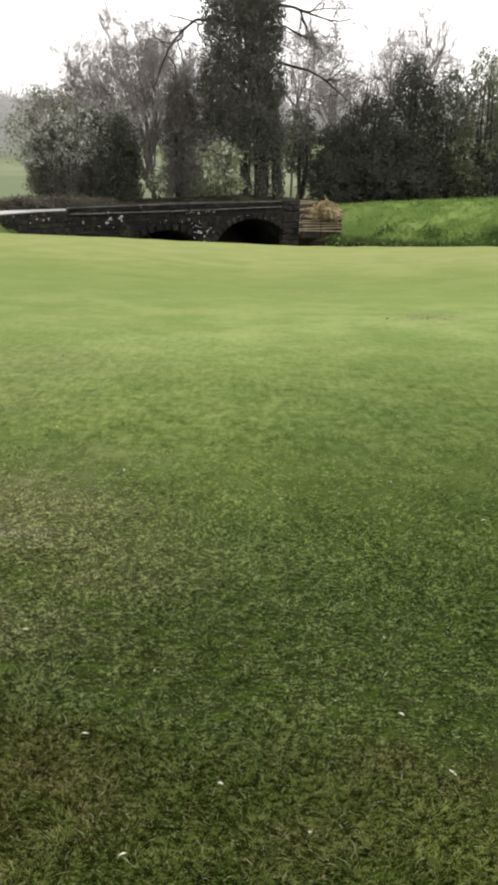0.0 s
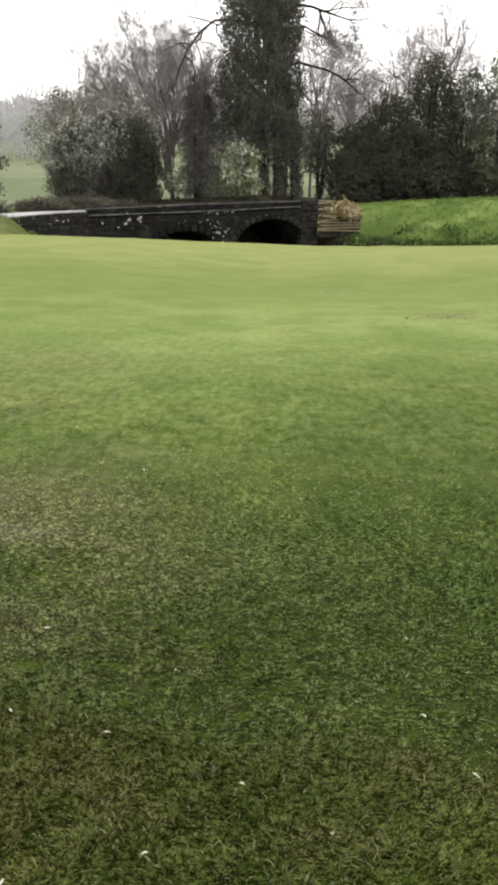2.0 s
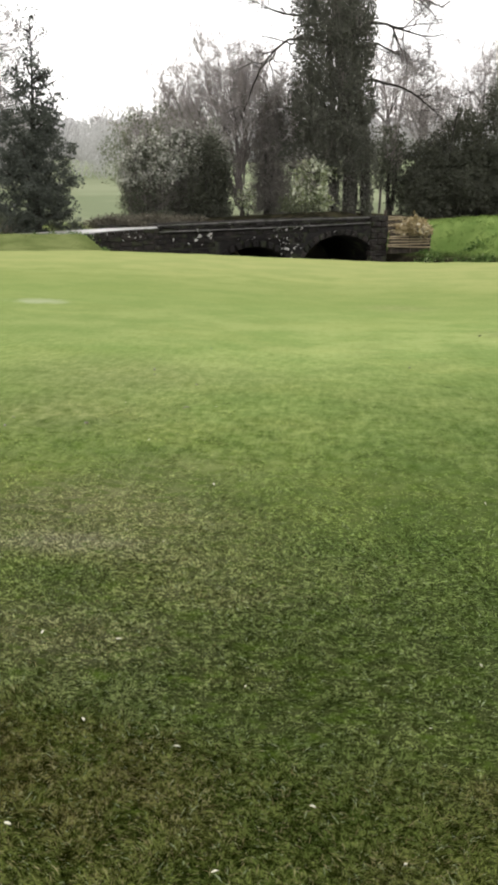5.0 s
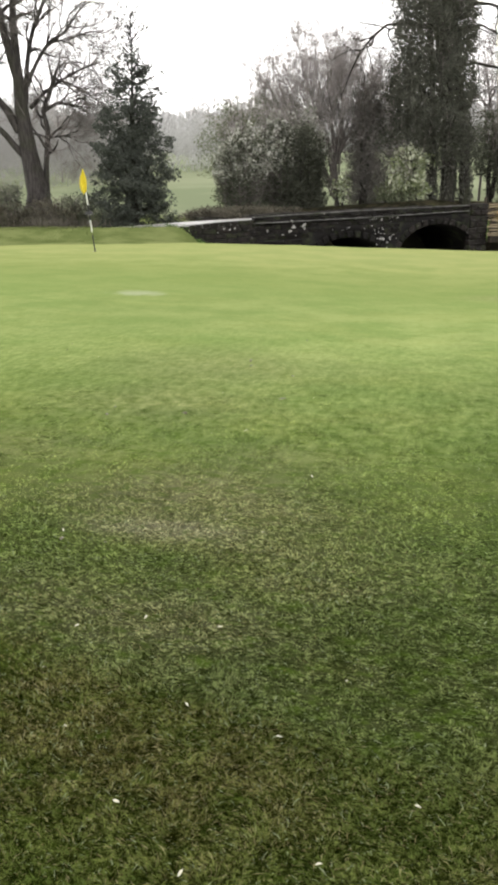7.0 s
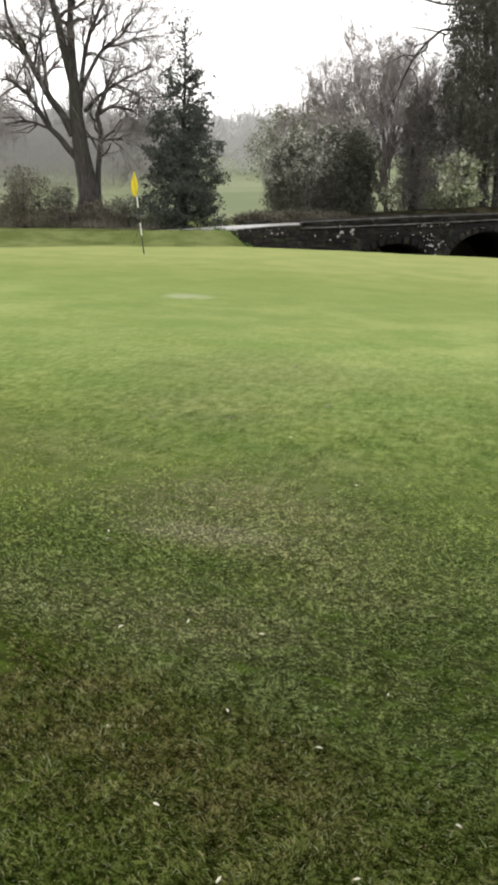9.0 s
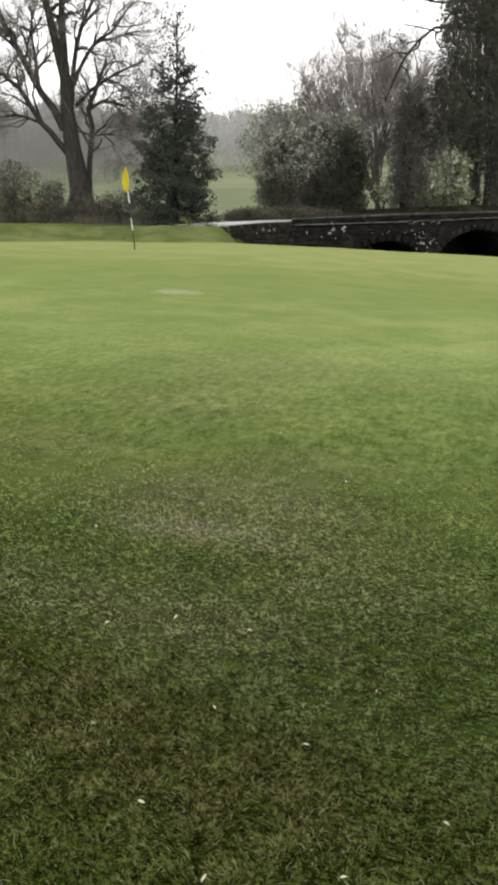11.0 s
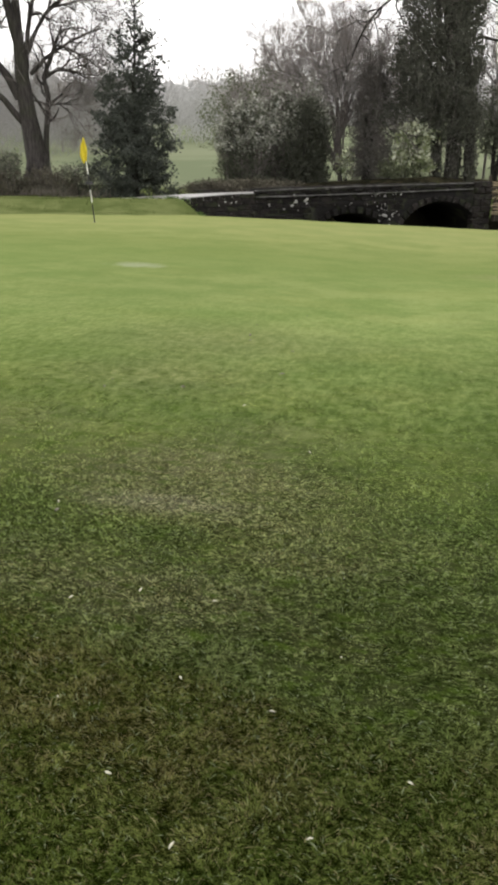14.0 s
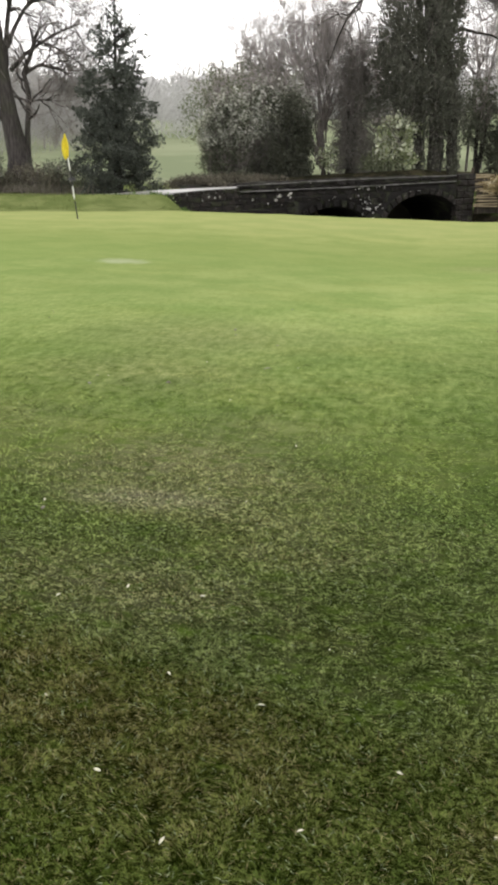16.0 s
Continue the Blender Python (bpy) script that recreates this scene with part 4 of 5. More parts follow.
# silvery bush before the willow, with the dark growth beside it
def catkin_shrub(x, y, w, d, h, label, seed, stems, under=0.5):
    """A shrub of many upright stems, each with side twigs and silvery catkins, dark leaves low inside."""
    rng = np.random.default_rng(seed)
    z = gz(x, y)
    shrub = thing("flowering_shrub", (x, y, z), label, "shrub")
    lines, rads, cat = [], [], []
    for i in range(stems):
        a, q = rng.uniform(0, 6.28), math.sqrt(rng.random())
        top = h * math.sqrt(max(0.08, 1 - 0.75 * q * q)) * rng.uniform(0.55, 1.0)
        p0 = np.array([math.cos(a) * w * q * 0.35, math.sin(a) * d * q * 0.35, -0.2])
        p2 = np.array([math.cos(a) * w * q * rng.uniform(0.8, 1.15), math.sin(a) * d * q, top])
        p1 = p0 * 0.45 + p2 * 0.55 + np.array([math.cos(a) * 0.2, math.sin(a) * 0.2, 0.15]) * q + rng.normal(size=3) * 0.08
        line, rad = smooth_line([p0, p1, p2], [0.028, 0.016, 0.006], 5)
        lines.append(line)
        rads.append(rad)
        heavy = rng.random() < 0.52
        for _ in range(7):
            t = rng.uniform(1.6, 3.9)
            k = int(t)
            b = line[k] * (1 - t + k) + line[k + 1] * (t - k)
            c = b + rng.normal(size=3) * np.array([0.16, 0.16, 0.10]) + np.array([math.cos(a) * 0.12 * q, math.sin(a) * 0.12 * q, rng.uniform(0.15, 0.5)])
            side, thin_r = smooth_line([b, (b + c) / 2 + rng.normal(size=3) * 0.03, c], [0.010, 0.007, 0.005], 5)
            lines.append(side)
            rads.append(thin_r)
            if (heavy or rng.random() < 0.12) and c[2] > h * 0.42:
                cat.append(side[rng.integers(1, 5, 14)] + rng.normal(size=(14, 3)) * 0.06)
    v, f = tubes(np.array(lines), np.array(rads), 3)
    tagged(raw("stem_work", v, f, MAT["brown_twig"], shrub, "", True), kind="stuff")
    v, f = leaves(np.concatenate(cat), 0.12, rng, -0.5, 0.6)
    tagged(raw("catkin_bloom", v, f, MAT["catkin"], shrub, "silvery grey catkins"), kind="stuff")
    pts = clumps(rng, lambda p: (p[:, 0] / (w * 0.85)) ** 2 + (p[:, 1] / d) ** 2 + (p[:, 2] / (h * under)) ** 4, (-w, -d, 0), (w, d, h * under), int(105 * w * h * under), 22, 0.18)
    v, f = leaves(pts[pts[:, 2] > 0.02], 0.11, rng, 0.3)
    raw("crown", v, f, MAT["hedge_mix"], shrub, "dark leaves low in the shrub")


catkin_shrub(-9.3, 39.3, 1.5, 1.1, 4.7, "dark shrub speckled with silvery catkins", 41, 170, 0.88)
catkin_shrub(-7.7, 40.6, 1.5, 1.0, 5.4, "tall dark shrub speckled with silvery catkins", 42, 190, 0.82)
catkin_shrub(-6.4, 40.9, 1.2, 0.9, 5.4, "tall grey shrub speckled with silvery catkins", 39, 130, 0.62)
leafy_shrub("evergreen_bush", -7.4, 41.7, 1.0, 0.8, 3.1, "yew", "dark low evergreen bush behind the bridge", 43, 420, 24, 0.12, 0.18, 5)
leafy_shrub("evergreen_bush", -6.25, 40.0, 0.90, 0.8, 4.0, "yew", "dark upright evergreen bush behind the bridge", 49, 520, 22, 0.12, 0.24, 7, top=0.85, shell=0.0)
leafy_shrub("flowering_shrub", -10.6, 42.2, 1.35, 1.0, 6.0, "grey_leaf", "grey-green shrub with bare twig tips", 44, 330, 18, 0.12, 0.25, 7, 0.6, twigs=30, twig_mat="twig")
leafy_shrub("flowering_shrub", -8.3, 42.6, 1.4, 1.0, 6.2, "grey_leaf", "grey-green shrub with bare twig tips", 48, 260, 18, 0.12, 0.25, 8, 1.6, twigs=30, twig_mat="twig")
leafy_shrub("ivied_stump", -3.45, 42.2, 1.05, 1.0, 6.1, "dry", "brown ivy-choked column of a dead tree", 45, 1000, 26, 0.10, 0.2, 4, 0.0, shell=0.25, bough=0.08, top=0.8, category="tree", twigs=10)
leafy_shrub("evergreen_bush", -2.2, 41.9, 0.9, 0.8, 4.3, "ivy", "loose dark ivy thicket beside the great tree", 50, 120, 24, 0.12, 0.22, 5, 2.2, bough=0.03)
leafy_shrub("leafy_shrub", -1.15, 40.9, 0.95, 0.6, 2.5, "spring", "fresh green leafy shrub between dark trunks", 46, 150, 8, 0.27, 0.13, 6, 0.3, stem_mat="dark_bark", bough=0.03)
leafy_shrub("leafy_shrub", -4.6, 42.0, 0.4, 0.5, 1.6, "spring", "fresh green leafy shrub between dark trunks", 47, 34, 12, 0.17, 0.12, 4, 0.2, bough=0.03)
leafy_shrub("leafy_shrub", -1.6, 40.5, 1.3, 0.5, 0.75, "grey_leaf", "low dark undergrowth behind the parapet", 40, 90, 20, 0.11, 0.14, 5, 0.0, bough=0.02)


def ivy_tree():
    x, y = 0.10, 41.4
    z = gz(x, y)
    rng = np.random.default_rng(17)
    limbs = [
        ([(0.70, 0, -0.3), (0.62, 0, 2.5), (0.1, 0, 6), (-0.35, 0, 10), (-0.6, 0, 14), (-0.6, 0, 17)], [0.37, 0.30, 0.30, 0.28, 0.22, 0.1]),
        ([(1.60, 0.1, -0.3), (1.48, 0, 2.0), (0.8, 0, 6.0), (0.3, 0, 10)], [0.28, 0.24, 0.20, 0.1]),
        ([(0.80, 0.5, -0.3), (0.75, 0.4, 2.5), (0.3, 0.2, 6.0), (0.1, 0, 9)], [0.25, 0.22, 0.2, 0.1]),
        ([(-0.10, -0.1, -0.3), (-0.15, 0, 2.0), (-0.4, 0, 5.5), (-0.7, 0, 9)], [0.22, 0.19, 0.15, 0.1]),
        ([(-0.75, 0.1, -0.3), (-1.0, 0, 1.6), (-1.5, 0, 3.2)], [0.07, 0.06, 0.05]),
        ([(0.3, 0, 8.4), (1.65, -0.2, 8.8), (3.0, -0.3, 8.35), (4.1, -0.4, 8.0), (5.0, -0.4, 8.2)], [0.10, 0.075, 0.05, 0.03, 0.012]),
        ([(0.3, 0, 6.0), (1.6, -0.3, 6.2), (3.0, -0.5, 5.85), (3.85, -0.6, 5.35), (5.0, -0.7, 4.4)], [0.09, 0.07, 0.05, 0.035, 0.012]),
        ([(0.2, 0, 7.6), (1.8, 0.3, 7.9), (3.0, 0.4, 7.3), (4.3, 0.5, 7.0)], [0.07, 0.05, 0.03, 0.012]),
        ([(0.0, 0, 10.2), (2.0, 0.2, 10.3), (3.6, 0.3, 9.9), (4.9, 0.3, 9.4)], [0.10, 0.08, 0.05, 0.015]),
        ([(0.0, 0, 7.8), (-2.4, -0.2, 8.2), (-3.3, -0.3, 7.6), (-4.1, -0.3, 6.6), (-5.0, -0.3, 4.3)], [0.10, 0.07, 0.055, 0.04, 0.012]),
        ([(0.0, 0, 9.2), (-2.6, 0.2, 9.2), (-3.6, 0.3, 9.5), (-4.6, 0.3, 10.0)], [0.08, 0.05, 0.03, 0.012]),
        ([(0.0, 0, 11), (1.8, 0, 12), (3.6, 0, 12.6), (5, 0, 12.0)], [0.12, 0.09, 0.06, 0.02]),
        ([(-0.3, 0, 12), (-2.6, 0, 12.5), (-4.4, 0, 13), (-6, 0, 12.4)], [0.12, 0.08, 0.05, 0.02]),
    ]
    tree = limbed_tree("ivy_clad_tree", (x, y, z), "tall tree smothered in dark ivy with bare side limbs", limbs, 19, (10, 9, 6), 3.3, (MAT["dark_bark"], MAT["brown_twig"]), 3, -0.01, 0.34, 0.68, 1.0)

    def form(p):
        w = np.interp(p[:, 2], [1.4, 1.6, 2.1, 2.6, 3.4, 4.4, 6, 7.5, 9, 11, 13, 15], [0.0, 0.5, 1.05, 1.5, 1.9, 2.1, 1.95, 1.9, 1.95, 1.95, 1.8, 1.2])
        cx = np.interp(p[:, 2], [1.4, 1.6, 2.1, 2.6, 3.4, 4.4, 6, 9, 14], [1.2, 1.1, 0.9, 0.5, -0.15, -0.4, -0.3, -0.4, -0.6])
        a = np.arctan2(p[:, 1], p[:, 0] - cx)
        w = w * (1 + 0.07 * np.sin(2.6 * p[:, 2] + 2 * a) + 0.07 * np.sin(6.3 * p[:, 2] + 4 * a) + 0.05 * np.sin(13 * p[:, 2] + 7 * a))
        return np.hypot(p[:, 0] - cx, p[:, 1]) / w

    pts = clumps(rng, form, (-2.9, -2.5, 0.0), (2.5, 2.5, 14.6), 3400, 30, 0.15, 0.4, 1.7)
    pts = pts[pts[:, 2] > 0]
    v, f = leaves(pts, 0.105, rng, 1.7, 0.48)
    raw("ivy", v, f, MAT["ivy"], tree, "dense dark ivy cladding")
    # ivy down the feet of the stems
    foot = []
    for line, rad in (smooth_line(*q, 9) for q in limbs[:4]):
        k = rng.integers(0, 4, 2600)
        t = rng.random((2600, 1))
        a = rng.uniform(0, 6.28, 2600)
        near = line[k] * (1 - t) + line[k + 1] * t
        foot.append(near + np.stack([np.cos(a), np.sin(a), 0 * a], 1) * (rad[k] + 0.01 + 0.08 * rng.random(2600))[:, None])
    foot = np.concatenate(foot)
    v, f = leaves(foot[(foot[:, 2] > 0.05) & (foot[:, 2] < 4.5)], 0.11, rng, 2.0, 0.5)
    raw("stem_ivy", v, f, MAT["ivy"], tree, "dark ivy creeping up the stems")
    hang = clumps(rng, form, (-2.9, -2.5, 2.0), (2.5, 2.5, 14.6), 240, 1, 0.02, 0.85)
    a = hang[:, None] + np.linspace(0, 1, 5)[None, :, None] * np.stack([rng.normal(size=240) * 0.12, rng.normal(size=240) * 0.12, -rng.uniform(0.3, 0.8, 240)], 1)[:, None]
    v, f = tubes(a, np.full((240, 5), 0.01), 3)
    tagged(raw("hanging_ivy", v, f, MAT["brown_twig"], tree, "thin brown hanging ivy stems"), kind="stuff")


ivy_tree()

# hedge and small trees along the bank
for x, y, w, d, h, mat, seed, count, label, top, tw, lift in (
    (2.8, 43.4, 0.95, 0.8, 4.6, "hedge_mix", 51, 190, "grey-green ivied sapling beside the great tree", 0.8, 14, 1.35),
    (4.75, 43.2, 1.25, 1.2, 3.9, "yew", 52, 560, "dark dense evergreen hedge bush", 0.95, 0, 0.0),
    (6.4, 43.0, 1.5, 1.2, 5.3, "yew", 53, 760, "dark dense evergreen hedge bush", 0.95, 0, 0.0),
    (8.6, 42.8, 1.3, 1.0, 7.0, "yew", 54, 820, "tall dark evergreen hedge tree", 0.8, 8, 0.0),
    (10.4, 42.6, 1.3, 1.1, 6.4, "hedge_mix", 55, 430, "grey-green ivied hedge tree with gaps", 0.85, 4, 0.0),
    (12.2, 41.9, 1.4, 1.1, 7.1, "grey_leaf", 56, 520, "grey-green ivied hedge tree with gaps", 0.85, 4, 0.0),
    (14.2, 42.0, 1.5, 1.2, 6.3, "yew", 57, 620, "dark dense evergreen hedge bush", 0.9, 0, 0.0),
    (11.4, 41.9, 1.1, 0.8, 2.6, "yew", 58, 300, "dark low hedge bush on the bank", 0.95, 0, 0.0),
    (7.4, 42.0, 1.3, 0.8, 3.6, "yew", 59, 620, "dark low hedge bush on the bank", 0.95, 0, 0.0),
    (13.2, 41.5, 1.4, 0.8, 2.0, "yew", 60, 300, "dark low hedge bush on the bank", 0.95, 0, 0.0),
    (9.4, 41.9, 1.2, 0.8, 2.6, "yew", 61, 420, "dark low hedge bush on the bank", 0.95, 0, 0.0),
    (5.4, 42.2, 1.25, 0.8, 3.0, "yew", 62, 560, "dark low hedge bush on the bank", 0.95, 0, 0.0),
):
    leafy_shrub("hedge_bush", x, y, w, d, h, mat, label, seed, count, 18, 0.145, 0.2, 5, lift, group="hedge along the bank", bough=0.07, top=top, twigs=tw, shell=0.45)

# thin bare trees behind the hedge and the bridge
for i, (x, y, h, lean) in enumerate(((4.4, 46, 7.6, 0.3), (6.4, 47, 8.8, 0.5), (7.9, 47.5, 10.4, 0.6), (9.6, 47, 11.2, 0.7), (12.4, 47, 9.4, 0.3), (15.0, 47, 8.8, 0), (2.6, 47, 8.4, 0.2), (-2.4, 47.5, 9.2, -0.3), (-8.4, 47, 8.0, 0.1), (-11.4, 46.0, 8.2, -0.2))):
    rng = np.random.default_rng(70 + i)
    limbs = [([(0, 0, -0.3), (lean * 0.3, 0, h * 0.4), (lean, 0, h * 0.66), (lean * 1.4, 0, h * 0.8)], [0.08, 0.06, 0.03, 0.008])]
    full = i in (2, 3)
    for j in range(8 if full else 5):
        a, b = rng.uniform(0, 6.28), rng.uniform(0.25, 0.75 if full else 0.6)
        q = h * (0.9 - b * 0.5)
        limbs.append(([(lean * b, 0, h * b), (lean * b + math.cos(a) * 0.6, math.sin(a) * 0.6, h * b + 0.35 * (q - h * b) + 0.5), (lean * b + math.cos(a) * 1.4, math.sin(a) * 1.2, max(q, h * b + 1.2))], [0.06, 0.04, 0.012]))
    limbed_tree("thin_bare_tree", (x, y, gz(x, y)), "slender bare grey tree behind the hedge", limbs, 80 + i, (7, 6, 5) if full else (7, 6, 4), 3.2, (MAT["brown_twig"], MAT["twig"]), 3, 0.06, 0.26, 0.64, 0.8, 5, "bare trees behind the hedge", 0.02)

limbed_tree("sapling", (5.6, 42.0, gz(5.6, 42.0)), "thin dark leafless sapling standing in the hedge", [
    ([(0, 0, -0.2), (0.1, 0, 2.5), (0.35, 0, 4.8), (0.55, 0, 6.1)], [0.05, 0.04, 0.03, 0.012]),
    ([(0.5, 0, 5.7), (-0.3, 0, 6.0), (-1.1, 0, 5.9)], [0.02, 0.016, 0.008]),
    ([(0.5, 0, 5.8), (1.2, 0, 6.1), (1.9, 0, 6.3)], [0.02, 0.016, 0.008])], 91, (4, 4, 3), 1.0, (MAT["dark_bark"], MAT["brown_twig"]), 2, 0.05, 0.25, 0.6, 0.7, 5)

thin = [o for o in scene.objects if o.name.startswith("thin_bare_tree")]
rng = np.random.default_rng(60)
spots = [(math.radians(rng.uniform(21.5, 36.0)), rng.uniform(82, 100)) for _ in range(3)]
spots += [(math.radians(-3.6), 51), (math.radians(-5.6), 53), (math.radians(-8.0), 52)]
for i, (a, r) in enumerate(spots):
    x, y = 0.4 - r * math.sin(a), -0.6 + r * math.cos(a)
    copy_thing(thin[i % len(thin)], Matrix.Translation((x, y, gz(x, y) - 0.1)) @ Matrix.Rotation(rng.uniform(0, 6.28), 4, 'Z'))

# growth under the bare tree and at the bridge's end
for x, y, w, h, mat, seed, count, label in (
    (-24.5, 34.0, 1.8, 1.7, "bramble", 91, 130, "brown winter bramble thicket at the green's edge"),
    (-21.8, 34.4, 1.5, 1.5, "bramble", 92, 110, "brown winter bramble thicket at the green's edge"),
    (-19.8, 34.6, 0.8, 2.0, "hedge_mix", 93, 110, "small dark evergreen bush under the bare tree"),
    (-17.4, 34.4, 1.5, 1.25, "bramble", 94, 110, "brown winter bramble thicket at the green's edge"),
    (-27.4, 33.8, 2.0, 3.1, "bramble", 96, 130, "brown winter bramble thicket at the green's edge"),
    (-19.2, 33.6, 1.2, 1.0, "bramble", 97, 90, "brown winter bramble thicket at the green's edge"),
    (-21.5, 33.9, 1.1, 2.8, "bramble", 89, 170, "tall brown winter thicket at the green's edge"),
    (-16.0, 34.6, 1.2, 1.5, "hedge_mix", 90, 120, "small dark evergreen bush under the bare tree"),
):
    leafy_shrub("bramble_thicket" if mat == "bramble" else "evergreen_bush", x, y, w, 0.8, h, mat, label, seed, count, 22, 0.11, 0.16, 7, group="thickets", bough=0.02, shell=0.2, twigs=7)
p = bridge_point(1.1, 4.9, 0)
leafy_shrub("bramble_mound", p.x + 1.1, p.y + 0.3, 1.1, 0.6, 0.5, "bramble", "low brown bramble mound at the bridge end", 98, 260, 24, 0.10, 0.12, 6, base=0.58, bough=0.015)
p = bridge_point(4.2, 5.4, 0)
leafy_shrub("bramble_mound", p.x + 0.3, p.y, 1.5, 0.6, 0.36, "bramble", "low brown bramble mound at the bridge end", 99, 200, 24, 0.10, 0.12, 6, base=0.75, bough=0.015)


# ---- far woods on the hill ----
def twig_woods(name, label, mat, seed, n, k, az0, az1, r0, r1, h0, h1, thick, rise=0.45, reach=0.10):
    """Bare woods too far off to tell one twig from another."""
    rng = np.random.default_rng(seed)
    az = np.radians(rng.uniform(az0, az1, n))
    r = rng.uniform(r0, r1, n)
    x, y = 0.4 - r * np.sin(az), -0.6 + r * np.cos(az)
    z = height(x, y)
    h = rng.uniform(h0, h1, n)
    q = rng.normal(size=(n, k, 3))
    q /= np.linalg.norm(q, axis=2, keepdims=True)
    q *= rng.random((n, k, 1)) ** 0.4
    wide = rng.uniform(0.28, 0.44, (n, 1, 1)) * h[:, None, None]
    foot = q * np.concatenate([wide, wide, np.broadcast_to(0.42 * h[:, None, None], wide.shape)], 2)
    foot[:, :, 2] += (0.40 + 0.1 * rng.random(n))[:, None] * h[:, None]
    foot[:, :k // 6, 2] = rng.random((n, k // 6)) * 0.4 * h[:, None] - 0.4
    way = q * 0.6 + rng.normal(size=(n, k, 3)) * 0.5 + np.array([0, 0, rise])
    deep = np.stack([-np.sin(az), np.cos(az), 0 * az], -1)[:, None]
    way -= 0.85 * (way * deep).sum(2, keepdims=True) * deep
    way /= np.linalg.norm(way, axis=2, keepdims=True)
    foot = foot + np.stack([x, y, z], -1)[:, None]
    tip = foot + way * (h[:, None] * (0.05 + reach * rng.random((n, k))))[..., None]
    across = np.stack([np.cos(az), np.sin(az), 0 * az], -1)[:, None] * (thick * (0.5 + rng.random((n, k))))[..., None]
    mid = (foot + tip) / 2 + rng.normal(size=(n, k, 3)) * 0.01 * h[:, None, None]
    v = np.stack([foot - across * 0.5, mid + across, tip, mid - across], 2).reshape(-1, 3)
    ob = raw(name, v, np.arange(len(v)).reshape(-1, 4), MAT[mat])
    tagged(ob, label, "woods", "", "stuff")


# their pale colours hold the mist that lies before them
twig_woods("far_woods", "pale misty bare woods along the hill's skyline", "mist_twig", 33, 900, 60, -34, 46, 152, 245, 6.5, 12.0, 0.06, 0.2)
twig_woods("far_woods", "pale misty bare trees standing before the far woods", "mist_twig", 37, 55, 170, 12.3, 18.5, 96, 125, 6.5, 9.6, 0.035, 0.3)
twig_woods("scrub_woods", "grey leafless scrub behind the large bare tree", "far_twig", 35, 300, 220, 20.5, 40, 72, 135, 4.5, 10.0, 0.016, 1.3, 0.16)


def wood_masses():
    """The closed body of the woods behind the twigs: rows of uneven, overlapping crowns."""
    rng = np.random.default_rng(34)
    bm = bmesh.new()
    bmesh.ops.create_icosphere(bm, subdivisions=2, radius=1)
    unit = np.array([v.co[:] for v in bm.verts])
    tri = np.array([[v.index for v in f.verts] for f in bm.faces])
    bm.free()
    vs, fs = [], []
    for i in range(420):
        a = math.radians(rng.uniform(-34, 46))
        r = rng.uniform(158, 240)
        x, y = 0.4 - r * math.sin(a), -0.6 + r * math.cos(a)
        h = rng.uniform(6.5, 10.0)
        n = unit + 0.12 * np.sin(unit[:, [1, 2, 0]] * 3 + rng.uniform(0, 6, 3)) + 0.06 * np.sin(unit[:, [2, 0, 1]] * 7 + rng.uniform(0, 6, 3)) + 0.03 * np.sin(unit[:, [1, 0, 2]] * 15 + rng.uniform(0, 6, 3))
        vs.append(n * np.array([h * 0.40, h * 0.40, h * 0.52]) + np.array([x, y, gz(x, y) + h * 0.32]))
        fs.append(tri + len(unit) * i)
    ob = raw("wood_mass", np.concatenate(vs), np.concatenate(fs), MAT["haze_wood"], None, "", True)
    tagged(ob, "closed woodland on the far hill, pale grey with painted haze", "woods", "", "stuff")


wood_masses()


